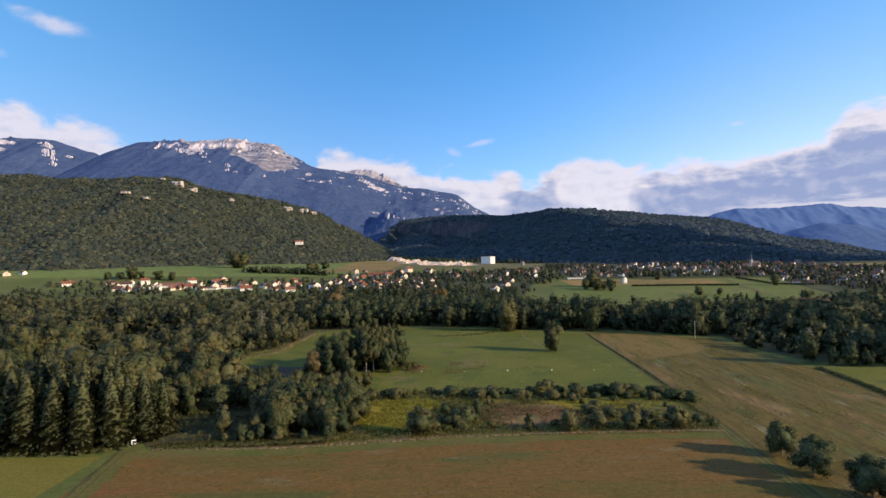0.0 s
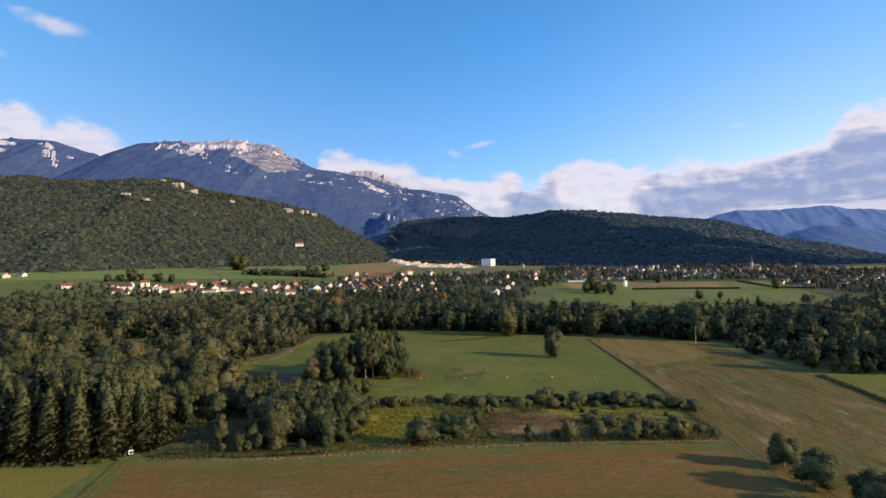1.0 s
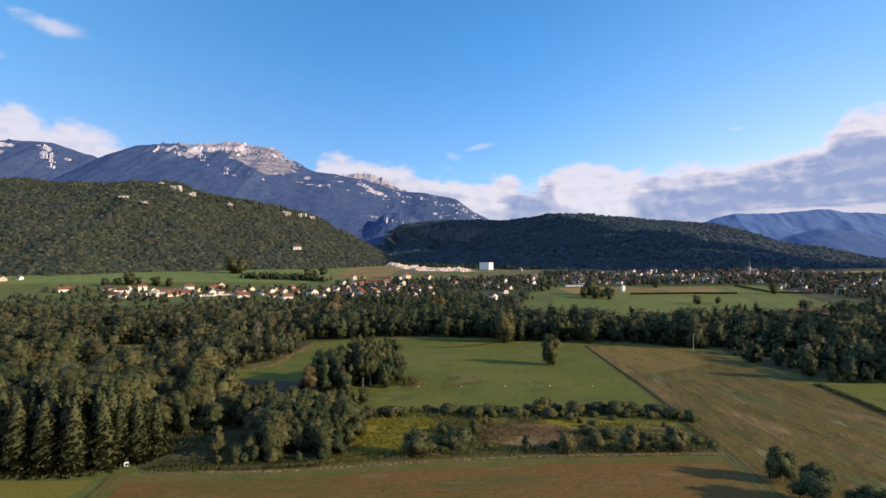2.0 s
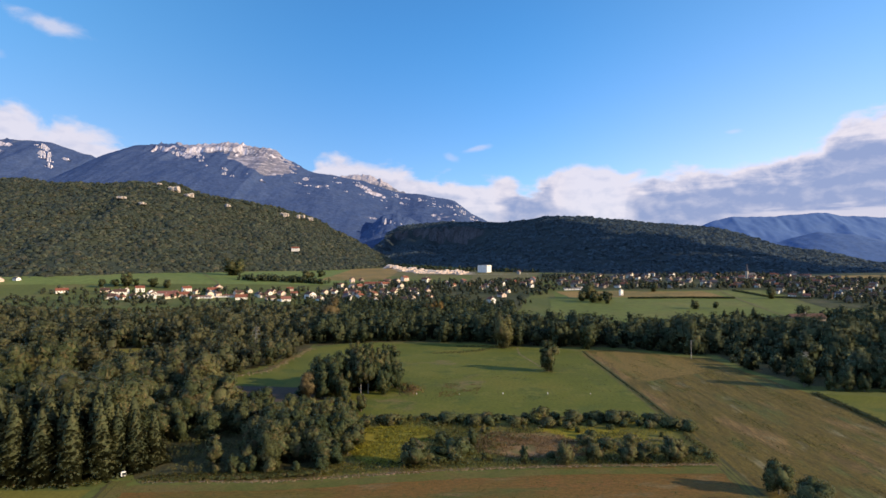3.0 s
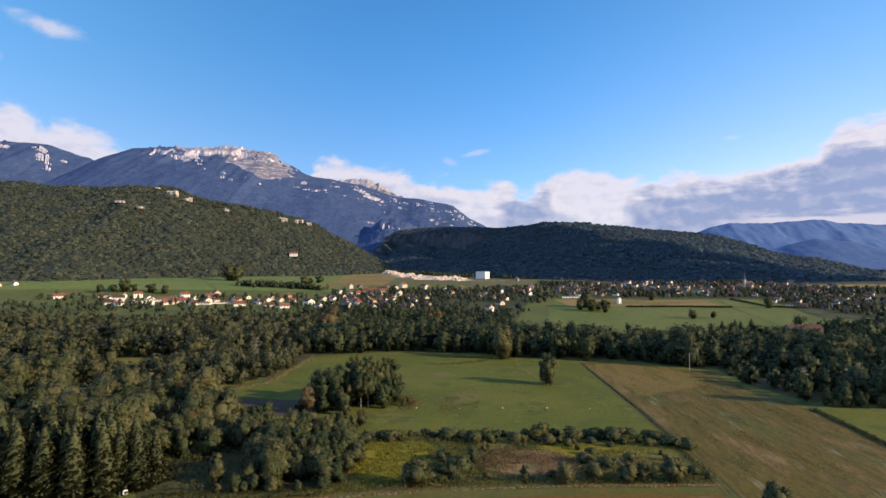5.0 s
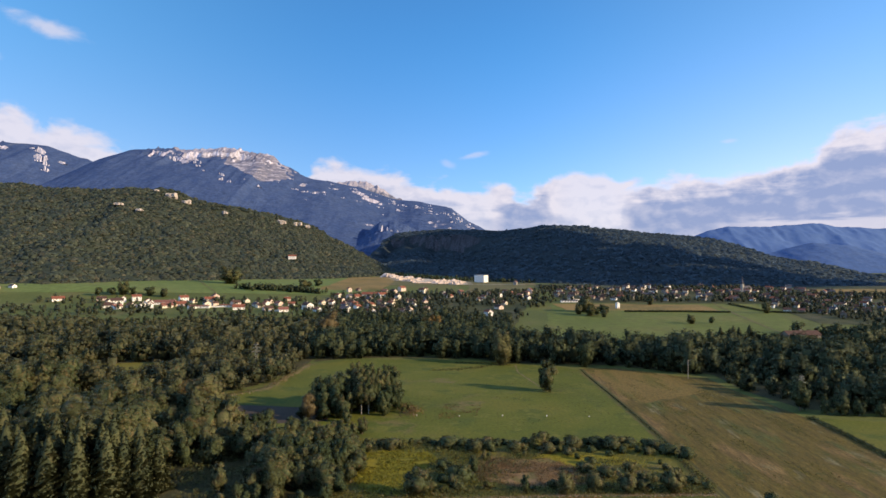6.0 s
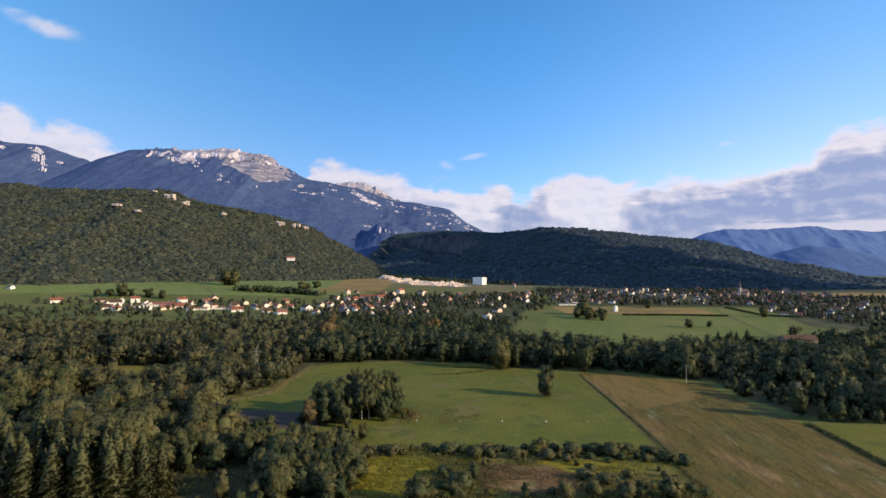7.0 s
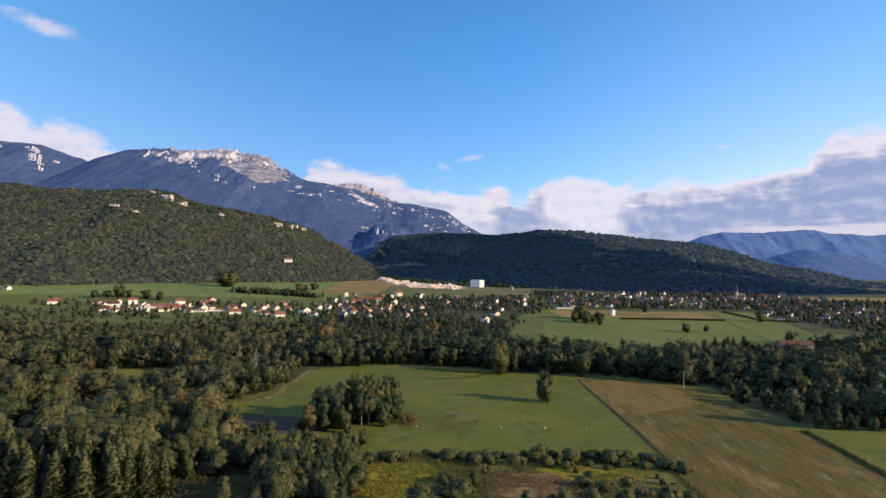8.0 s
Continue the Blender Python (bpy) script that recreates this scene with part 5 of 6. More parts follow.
def church(x, y):
    """A village church: nave, tower and slender spire."""
    ob = tagged(new("church"), "small village church with a slender pointed spire", "church")
    ob.matrix_world = Matrix.Translation((x, y, float(ground_z(x, y)))) @ Matrix.Rotation(radians(25), 4, "Z")
    bm = bmesh.new()
    box(bm, 2, -4, -1, 18, 4, 6)
    part("nave_wall", bm, PLASTER[3], ob)
    bm = bmesh.new()
    gable_roof(bm, 16, 8, 6, 4)
    bmesh.ops.translate(bm, verts=bm.verts[:], vec=(10, 0, 0))
    part("nave_roof", bm, TILES[3], ob)
    bm = bmesh.new()
    box(bm, -2, -2, -1, 2, 2, 13)
    box(bm, -2.2, -2.2, 12.6, 2.2, 2.2, 13)
    part("tower", bm, PLASTER[3], ob)
    bm = bmesh.new()
    bmesh.ops.create_cone(bm, cap_ends=True, segments=8, radius1=2.2, radius2=0.05, depth=13, matrix=Matrix.Translation((0, 0, 19.5)))
    part("spire", bm, TILES[3], ob)
    for i in range(4):
        q, p = new("window", WINDOW), new("pane", PANE)
        q.parent, q.location, p.parent = ob, (4 + 3.5 * i, -4.02, 2.5), q
        q.scale = (0.9, 1, 1.7)


church(500, 930)


def hall(x, y):
    """The tall white hall with upright panels."""
    ob = tagged(new("industrial_hall"), "tall white flat-roofed hall with upright panels", "hall")
    ob.matrix_world = Matrix.Translation((x, y, float(ground_z(x, y)))) @ Matrix.Rotation(radians(-35), 4, "Z")
    bm = bmesh.new()
    box(bm, -11, -9, -2, 11, 9, 14.5)
    part("wall", bm, PLASTER[3], ob)
    bm = bmesh.new()
    box(bm, -11.3, -9.3, 14.5, 11.3, 9.3, 15.0)
    part("roof", bm, PLASTER[0], ob)
    me = shared("panel", lambda b: box(b, -1.95, -.12, 0, 1.95, .12, 13.6))
    me.materials.append(PLASTER[0])
    for i in range(5):
        p = new("panel", me)
        p.parent, p.location = ob, (-8.8 + 4.4 * i, -9.12, 0.5)
    for i in range(4):
        p = new("panel", me)
        p.parent, p.location, p.rotation_euler = ob, (11.12, -6.6 + 4.4 * i, 0.5), (0, 0, radians(90))


hall(93, 1172)

# ---- the terraced works beside the hill ----
STONE = surface("pale_stone", [(.50, .40, .345), (.60, .50, .44), (.36, .28, .24)], (0.2, 1.5), bump=0.05)
TERRACES = []
field("slope_dry", [(-190, 935), (-88, 950), (-85, 1385), (-195, 1290)], CROP, "straw-coloured dry slope", 0.35, 20, 8)
for i, (a, b, w) in enumerate((((-112, 1335), (62, 1172), 26), ((-98, 1290), (64, 1135), 24), ((-84, 1240), (58, 1095), 28), ((-40, 1150), (52, 1092), 24))):
    terrace_bed = [(a[0] + (b[0] - a[0]) * k / 12, a[1] + (b[1] - a[1]) * k / 12 + 7 * math.sin(k * 1.3 + i)) for k in range(13)]
    TERRACES.append((terrace_bed, w))
DULL = surface("dull_grass", [(.125, .108, .042), (.105, .100, .034), (.15, .115, .052)], (0.02, 0.3), bump=0.1)
field("works_ground", [(-120, 1062), (185, 1062), (195, 1140), (-125, 1400)], DULL, "olive-brown trodden ground of the works", 0.25, 20, 20)
field("works_field", [(48, 905), (170, 900), (165, 1080), (66, 1085)], DULL, "dull green field under the hall", 0.3, 12, 10)


def stone_stack(x, y, w, d, h, turn):
    """A heap of pale blocks in courses."""
    ob = tagged(new("stone_stack"), "stack of pale pinkish stone blocks on bare earth", "stack", "stacks in the works yard")
    ob.matrix_world = Matrix.Translation((x, y, float(ground_z(x, y)) + 0.4)) @ Matrix.Rotation(radians(turn), 4, "Z")
    r = random.Random(int(x * 7 + y))
    n = max(2, int(w / 2.6))
    for i in range(n):
        hh = h * r.uniform(0.55, 1.1)
        x0 = -w / 2 + w * i / n
        bm = bmesh.new()
        box(bm, x0, -d / 2 * r.uniform(.7, 1), 0, x0 + w / n * r.uniform(.8, .97), d / 2 * r.uniform(.7, 1), hh)
        part("block", bm, STONE, ob)


for i in range(46):
    u, (line, w) = rnd.random(), TERRACES[i % 4]
    x, y = line[int(u * 12)]
    stone_stack(x + rnd.uniform(-5, 5), y + rnd.uniform(-6, 6), rnd.uniform(6, 18), rnd.uniform(3, 6), rnd.uniform(1.8, 5.0), rnd.uniform(25, 50))
stone_stack(-104, 1322, 24, 6, 7, 30)



def spoil_mound(x, y, w, h, seed):
    """A loose heap of pale spoil with a broken crest."""
    bm = bmesh.new()
    bmesh.ops.create_icosphere(bm, subdivisions=3, radius=1.0)
    for v in bm.verts:
        k = 1 + 0.35 * noise.noise(v.co * 1.7 + Vector((seed * 3.1, 0, 0))) + 0.15 * noise.noise(v.co * 5.0 + Vector((0, seed * 1.7, 0)))
        v.co = Vector((v.co.x * w / 2 * k, v.co.y * w / 3 * k, max(-0.1, v.co.z) * h * k))
    me = bpy.data.meshes.new("spoil_mound")
    bm.to_mesh(me)
    bm.free()
    me.materials.append(STONE)
    ob = tagged(new("spoil_mound", me), "rounded mound of pale pinkish spoil in the works yard", "mound", "mounds of the works yard")
    ob.matrix_world = Matrix.Translation((x, y, float(ground_z(x, y)) + 0.3)) @ Matrix.Rotation(radians(35), 4, "Z")


for i in range(15):
    line, w = TERRACES[(0, 0, 1, 2, 3)[i % 5]]
    x, y = line[rnd.randrange(13)]
    spoil_mound(x + rnd.uniform(-6, 6), y + rnd.uniform(-5, 5), rnd.uniform(9, 20), rnd.uniform(2.5, 5.0), i)
spoil_mound(-112, 1332, 34, 8, 40), spoil_mound(-96, 1318, 26, 6, 41), spoil_mound(-60, 1290, 24, 5, 42)
x, y = along_line([(-150, 1395), (-90, 1360), (-20, 1290), (60, 1225), (120, 1195), (190, 1150)], 150, 9, 44)
wood("wood_works", x, y, ground_z(x, y), np.random.RandomState(3).uniform(0.5, 1.0, len(x)), FAR_FORMS, LEAF_FAR_DARK, "row of dark trees behind the works yard", 12)

# ---- rock outcrops on the western hill ----
LIMESTONE = surface("limestone", [(.38, .33, .30), (.48, .42, .38), (.26, .22, .19)], (0.15, 0.9), bump=0.4, bump_scale=0.5)


def outcrop(x, y, w, h, seed, lift=4.0):
    """A broken limestone ledge with upright faces."""
    r = np.random.RandomState(seed)
    ob = tagged(new("rock_outcrop"), "pale limestone outcrop among the trees of the hill", "rock", "outcrops on the hill")
    ob.location = (x, y, hill_height(west_grid, x, y) + lift)
    for i in range(max(3, int(w / 5))):
        bm = bmesh.new()
        m = Matrix.Translation(((r.rand() - .5) * w, r.uniform(-4, 4), h * r.uniform(0, .3))) @ Matrix.Rotation(r.uniform(-.4, .4), 4, "Z") @ Matrix.Diagonal((r.uniform(3, 7), r.uniform(3, 5), h * r.uniform(.5, 1.0), 1))
        bmesh.ops.create_icosphere(bm, subdivisions=2, radius=1.0, matrix=m)
        middle, half = m.translation, m.to_scale()
        for v in bm.verts:
            # squared off to upright faces and a level top
            c = [(v.co - middle).dot(m.col[k].to_3d().normalized()) / half[k] for k in range(3)]
            c = [math.copysign(abs(a) ** 0.45, a) * half[k] for k, a in enumerate(c)]
            v.co = middle + sum((m.col[k].to_3d().normalized() * c[k] for k in range(3)), Vector()) + Vector(r.normal(0, 0.5, 3))
        part("boulder", bm, LIMESTONE, ob)


for i, (x, y, w, h) in enumerate(((-652, 1440, 30, 9), (-620, 1448, 18, 6), (-540, 1490, 14, 6), (-715, 1318, 24, 3), (-660, 1306, 20, 3), (-425, 1610, 24, 7), (-395, 1655, 22, 8), (-372, 1690, 16, 7), (-690, 1450, 10, 5))):
    outcrop(x, y - 28, w, h, 50 + i)

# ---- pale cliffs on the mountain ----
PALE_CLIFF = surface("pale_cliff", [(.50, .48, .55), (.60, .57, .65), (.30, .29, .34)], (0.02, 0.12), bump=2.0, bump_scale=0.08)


def cliff_band(x, y, w, h, seed, grid=main_grid):
    """A ledge of limestone with upright pillars and a broken top, tapering to both ends."""
    nx = max(8, int(w / 2.2))
    u, v = np.meshgrid(np.linspace(-1, 1, nx), np.array((0, .3, .6, .85, 1.0, 1.02)))
    at = u * w / 2 + 37.0 * seed
    fine, broad = fbm(at, at * 0, 7, 3, 5), fbm(at, at * 0 + 40, 30, 2, 6)
    ribs = smooth01(2.6 * fbm(at, at * 0 + 80, 6, 2, 9) + 2.0 * fine + 0.55)
    rise = h * (np.sqrt(np.clip(1 - u ** 2, 0, 1)) * np.clip(0.55 + 0.35 * fine + 0.4 * broad, 0.05, 1.1) * ribs - 0.3 * (1 - ribs))
    X = u * w / 2 + 0.8 * fbm(at, v * 40, 9, 2, 7)
    Y = 4.5 * fine + 5 * broad - 2.5 * (1 - v) + 1.5 * fbm(at, v * 30, 8, 2, 8) + 9 * (v > 1)
    Z = -h * 0.3 + v * (rise + h * 0.3) - 3 * (v > 1) + 0.06 * w * u * math.sin(seed)
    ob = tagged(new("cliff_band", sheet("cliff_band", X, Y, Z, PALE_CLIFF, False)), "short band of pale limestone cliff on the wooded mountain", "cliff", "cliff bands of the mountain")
    ob.matrix_world = Matrix.Translation((x, y, hill_height(grid, x, y)))


cr = random.Random(23)
for i in range(74):
    # the strata run along the slope, each a broken line under the ridge
    x = cr.uniform(-1330, 290)
    X, Y, Z, S = main_grid
    col = int(np.argmin(abs(X[0] - x)))
    top = float(Z[:, col].max())
    level = top * cr.choice((0.95, 0.95, 0.895, 0.885, 0.80, 0.79, 0.70)) + cr.uniform(-5, 5)
    row = int(np.argmin(abs(Z[:220, col] - level)))
    cliff_band(x, float(Y[row, col]) - 4, cr.choice((16, 24, 34, 60)) * cr.uniform(0.7, 1.2), cr.uniform(8, 19), 300 + i)
for i, (x, w, h, k) in enumerate(((-120, 60, 20, .86), (-40, 70, 18, .84), (60, 80, 24, .83), (150, 70, 24, .80), (215, 50, 20, .80), (110, 60, 16, .70))):
    X, Y, Z, S = main_grid
    col = int(np.argmin(abs(X[0] - x)))
    row = int(np.argmin(abs(Z[:220, col] - float(Z[:, col].max()) * k)))
    cliff_band(x, float(Y[row, col]) - 4, w, h, 400 + i)

for i, (x, w, h, z) in enumerate(((-290, 26, 52, 255), (-262, 18, 36, 262), (-244, 14, 28, 258), (-205, 20, 24, 250))):
    # the pale pillars of the spur over the gorge
    X, Y, Z, S = spur_grid
    col = int(np.argmin(abs(X[0] - x)))
    row = int(np.argmin(abs(Z[:60, col] - z)))
    cliff_band(x, float(Y[row, col]) - 4, w, h, 430 + i, spur_grid)
for i, (x, w, h, k) in enumerate(((-1905, 60, 34, .885), (-1850, 50, 40, .885), (-1775, 80, 38, .865), (-1700, 60, 48, .85), (-1650, 55, 60, .82), (-1620, 40, 40, .78), (-1560, 50, 18, .735), (-1500, 30, 16, .73), (-1430, 50, 30, .72), (-1400, 30, 30, .68), (-1330, 40, 24, .66))):
    X, Y, Z, S = main_grid
    col = int(np.argmin(abs(X[0] - x)))
    row = int(np.argmin(abs(Z[:220, col] - float(Z[:, col].max()) * k)))
    cliff_band(x, float(Y[row, col]) - 4, w, h, 440 + i)
for i, (x, w, h, k) in enumerate(((-3010, 90, 60, .93), (-2950, 110, 75, .885), (-2890, 70, 60, .85), (-2840, 60, 50, .81), (-3240, 80, 36, .69), (-3140, 60, 30, .67))):
    X, Y, Z, S = west_mountain_grid
    col = int(np.argmin(abs(X[0] - x)))
    row = int(np.argmin(abs(Z[:110, col] - float(Z[:, col].max()) * k)))
    cliff_band(x, float(Y[row, col]) - 4, w, h, 470 + i, west_mountain_grid)
for i in range(5):
    X, Y, Z, S = west_mountain_grid
    col = int(np.argmin(abs(X[0] - cr.uniform(-3400, -2560))))
    row = int(np.argmin(abs(Z[:110, col] - float(Z[:, col].max()) * cr.uniform(0.80, 0.96))))
    cliff_band(float(X[row, col]), float(Y[row, col]) - 4, cr.uniform(40, 110), cr.uniform(18, 38), 500 + i, west_mountain_grid)

# ---- unseen cloud, added so that its shadow lies on the eastern hill ----
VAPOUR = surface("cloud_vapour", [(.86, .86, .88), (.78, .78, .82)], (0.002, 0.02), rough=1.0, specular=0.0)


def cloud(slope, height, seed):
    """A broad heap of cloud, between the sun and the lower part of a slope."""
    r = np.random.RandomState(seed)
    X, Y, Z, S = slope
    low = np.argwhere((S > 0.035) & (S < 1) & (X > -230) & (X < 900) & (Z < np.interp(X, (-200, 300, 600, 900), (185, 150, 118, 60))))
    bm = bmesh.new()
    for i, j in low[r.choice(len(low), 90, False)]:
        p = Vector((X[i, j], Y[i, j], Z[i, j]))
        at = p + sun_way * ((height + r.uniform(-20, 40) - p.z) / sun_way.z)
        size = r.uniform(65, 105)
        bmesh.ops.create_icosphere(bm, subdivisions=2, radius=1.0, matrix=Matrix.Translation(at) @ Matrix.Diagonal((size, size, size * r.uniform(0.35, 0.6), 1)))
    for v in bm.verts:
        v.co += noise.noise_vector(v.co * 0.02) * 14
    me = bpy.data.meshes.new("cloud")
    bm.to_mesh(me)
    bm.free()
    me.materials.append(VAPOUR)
    return tagged(new("cloud", me), "broad flat heap of white and grey cloud, out of view", "cloud", kind="structure")


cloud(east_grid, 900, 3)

# ---- poles and pylons ----
STEEL = surface("galvanised_steel", [(.12, .122, .122), (.16, .162, .162)], (0.5, 4.0), rough=0.55, specular=0.5)


def beam(bm, a, b, r):
    v, f = tube([a, b], (r, r), 4)
    k = [bm.verts.new(p) for p in v]
    for q in f:
        bm.faces.new([k[i] for i in q])


def utility_pole(x, y, h):
    ob = tagged(new("utility_pole"), "tall pale utility pole at the edge of the hay field", "pole")
    ob.location = (x, y, 0)
    bm = bmesh.new()
    v, f = tube([(0, 0, -1), (0, 0, h * .5), (0, 0, h)], (.17, .15, .12), 8)
    k = [bm.verts.new(p) for p in v]
    for q in f:
        bm.faces.new([k[i] for i in q])
    part("post", bm, PALE_BARK, ob)
    bm = bmesh.new()
    box(bm, -.2, -.1, h - .5, 1.3, .1, h - .3)
    part("crossarm", bm, STEEL, ob)
    for i in range(2):
        bm = bmesh.new()
        bmesh.ops.create_cone(bm, cap_ends=True, segments=8, radius1=.1, radius2=.06, depth=.4, matrix=Matrix.Translation((0.5 + .7 * i, 0, h - .1)))
        part("insulator", bm, GLASS, ob)


utility_pole(140.8, 321.5, 10.2)


def lattice_pylon(x, y, h, turn):
    """A narrow steel lattice mast with three arms."""
    ob = tagged(new("lattice_pylon"), "narrow grey steel lattice pylon rising by the trees", "pylon", "pylons of the power line")
    ob.matrix_world = Matrix.Translation((x, y, float(ground_z(x, y)))) @ Matrix.Rotation(radians(turn), 4, "Z")
    def half(z):
        return 0.8 * (1 - z / h) + 0.22
    for sx, sy in ((-1, -1), (1, -1), (1, 1), (-1, 1)):
        bm = bmesh.new()
        beam(bm, (sx * half(-.5), sy * half(-.5), -.5), (sx * .22, sy * .22, h), .06)
        part("leg", bm, STEEL, ob)
    bm = bmesh.new()
    z, n = 0.5, 0
    while z < h - 1:
        z2 = z + 1.6 * (1 - 0.45 * z / h)
        for a, b in (((-1, -1), (1, -1)), ((1, -1), (1, 1)), ((1, 1), (-1, 1)), ((-1, 1), (-1, -1))):
            p, q = (a, b) if n % 2 else (b, a)
            beam(bm, (p[0] * half(z), p[1] * half(z), z), (q[0] * half(z2), q[1] * half(z2), z2), .03)
        z, n = z2, n + 1
    part("bracing", bm, STEEL, ob)
    for zz, r in ((h * .8, 2.4), (h * .9, 2.0), (h * .985, 1.4)):
        bm = bmesh.new()
        beam(bm, (-r, 0, zz), (r, 0, zz), .08)
        beam(bm, (-r, 0, zz), (0, 0, zz + .8), .05)
        beam(bm, (r, 0, zz), (0, 0, zz + .8), .05)
        part("arm", bm, STEEL, ob)


lattice_pylon(160.2, 252, 14.5, 20)
lattice_pylon(-97, 312, 20, 20)

# ---- white marker posts in the meadow ----
WHITE = surface("white_paint", [(.8, .8, .78), (.7, .7, .68)], (0.5, 3.0), rough=0.5)
for i, x in enumerate((-8.2, 9.4, 27.2, 45.5, 63.0)):
    ob = tagged(new("marker_post"), "short white marker post in the meadow", "post", "marker posts across the meadow")
    ob.location = (x, 240 - i * 0.3, 0)
    s = 0.75 if i not in (1, 4) else 0.5
    bm = bmesh.new()
    box(bm, -.12, -.12, -.2, .12, .12, 0.9 * s)
    part("post", bm, WOOD, ob)
    bm = bmesh.new()
    box(bm, -.24 * s, -.17, 0.6 * s, .24 * s, .17, 1.2 * s)
    bmesh.ops.bevel(bm, geom=bm.edges[:], offset=0.05, segments=1, affect="EDGES")
    part("cap", bm, WHITE, ob)


# ---- small white trailer by the spruces ----
def trailer(x, y):
    ob = tagged(new("trailer"), "small white box trailer parked beside the spruces", "trailer")
    ob.matrix_world = Matrix.Translation((x, y, 0.1)) @ Matrix.Rotation(radians(35), 4, "Z") @ Matrix.Diagonal((0.62, 0.62, 0.68, 1))
    bm = bmesh.new()
    box(bm, -.95, -.7, .45, .95, .7, 2.0)
    bmesh.ops.bevel(bm, geom=bm.edges[:], offset=0.15, segments=2, affect="EDGES")
    part("body", bm, WHITE, ob)
    bm = bmesh.new()
    box(bm, -.55, -.73, .75, .9, -.69, 1.75)
    part("window", bm, GLASS, ob)
    for sx in (-.1,):
        for sy in (-.75, .75):
            bm = bmesh.new()
            bmesh.ops.create_cone(bm, cap_ends=True, segments=16, radius1=.36, radius2=.36, depth=.2, matrix=Matrix.Translation((sx, sy, .36)) @ Matrix.Rotation(radians(90), 4, "X"))
            part("wheel", bm, GLASS, ob)
    bm = bmesh.new()
    beam(bm, (.95, 0, .5), (1.9, 0, .45), .06)
    part("drawbar", bm, STEEL, ob)


trailer(-80.2, 152.6)

# ---- tracks, ditches and hedges ----
RUT = surface("wheel_rut", [(.050, .046, .015), (.068, .059, .020), (.058, .064, .015)], (0.2, 2.0), bump=0.05)
PALE_TRACK = surface("dry_track", [(.16, .125, .06), (.11, .10, .035)], (0.15, 1.5), bump=0.05)
VERGE = surface("green_verge", [(.078, .084, .017), (.102, .092, .022), (.118, .088, .026)], (0.1, 0.9), bump=0.15, bump_scale=2.0)


def ribbon(name, points, width, material, label, lift=0.1, shift=0.0, category="track", uneven=0.15):
    """A strip along a line on the ground, with slightly uneven sides."""
    p = np.array(points, float)
    t = np.concatenate([[0], np.cumsum(np.hypot(*np.diff(p, axis=0).T))])
    s = np.arange(0, t[-1], 2.0)
    x, y = np.interp(s, t, p[:, 0]), np.interp(s, t, p[:, 1])
    dx, dy = np.gradient(x), np.gradient(y)
    n = np.hypot(dx, dy)
    nx, ny = dy / n, -dx / n
    rng = np.random.RandomState(len(name) + len(points))
    rows = []
    for side in (-0.5, 0.5):
        w = shift + side * width * (1 + uneven * rng.normal(0, 1, len(s)))
        rows.append((x + nx * w, y + ny * w))
    X, Y = np.stack([rows[0][0], rows[1][0]]), np.stack([rows[0][1], rows[1][1]])
    return tagged(new(name, sheet(name, X, Y, ground_z(X, Y) + lift, material)), label, category, kind="structure")


for i, (line, w) in enumerate(TERRACES):
    ribbon(f"terrace_{i + 1}", line, w, EARTH, "terrace of pale bare earth on the slope", 0.6 + 0.05 * i, 0.0, "terrace", 0.3)
ribbon("works_road", [(40, 1085), (70, 1092), (110, 1090), (172, 1092)], 5, EARTH, "pale earth road along the field", 0.55)
EAST_LINE = [(88, 350), (86.5, 330), (84.8, 273), (83.4, 232), (81.3, 200), (78.6, 162), (76.3, 140), (74.2, 115), (72, 60), (71, -60)]
ribbon("verge_east", EAST_LINE, 3.6, VERGE, "grassy verge along the farm track", 0.05, 1.1)
ribbon("ditch_east", EAST_LINE, 1.1, RUT, "dark narrow ditch beside the meadow", 0.056, -0.6)
near_line = [(79.6, 176), (78.6, 162), (76.3, 140), (74.2, 115), (72, 60), (71, -60)]
ribbon("rut_east_1", near_line, 0.45, RUT, "dark wheel rut of a farm track", 0.06, 0.9, uneven=0.5)
ribbon("rut_east_3", near_line, 0.4, RUT, "faint wheel rut of a farm track", 0.06, 2.4, uneven=0.6)
ribbon("rut_east_2", [(x + 6.3 + 0.5 * math.sin(y * 0.13), y) for x, y in ((78.6, 150), (77.4, 145), (76.3, 140), (75.3, 130), (74.8, 122), (74.2, 115), (73.5, 100), (72, 60), (71, -60))], 0.45, PALE_TRACK, "pale trodden line beside the track", 0.06, uneven=0.6)
WEST_LINE = [(-79.2, 150), (-79.0, 146.7), (-76.6, 133), (-74.4, 120), (-71, 100), (-66, 60), (-58, -60)]
ribbon("verge_west", WEST_LINE, 5.6, VERGE, "green grassy farm track between two fields", 0.05)
ribbon("ditch_west", WEST_LINE, 0.9, RUT, "dark narrow ditch beside a grassy track", 0.056, 2.3, uneven=0.35)
ribbon("rut_west_2", WEST_LINE, 0.3, RUT, "faint wheel rut of a grassy track", 0.056, 0.2)
ribbon("field_margin", [(-78, 145.5), (-40, 146.3), (3, 152.5), (33, 155), (77, 155)], 4.2, VERGE, "green unmown margin of the front field", 0.046, 0.8, "grass", 0.1)
ribbon("farm_path", [(-425, 1036), (-380, 950), (-332, 863), (-300, 800), (-275, 752)], 2.2, PALE_TRACK, "pale path down the sloping pasture", 0.4)
ribbon("pasture_lane", [(377, 778), (360, 700), (347, 652), (330, 580), (316, 525)], 2.6, PALE_TRACK, "pale lane across the pasture", 0.4)
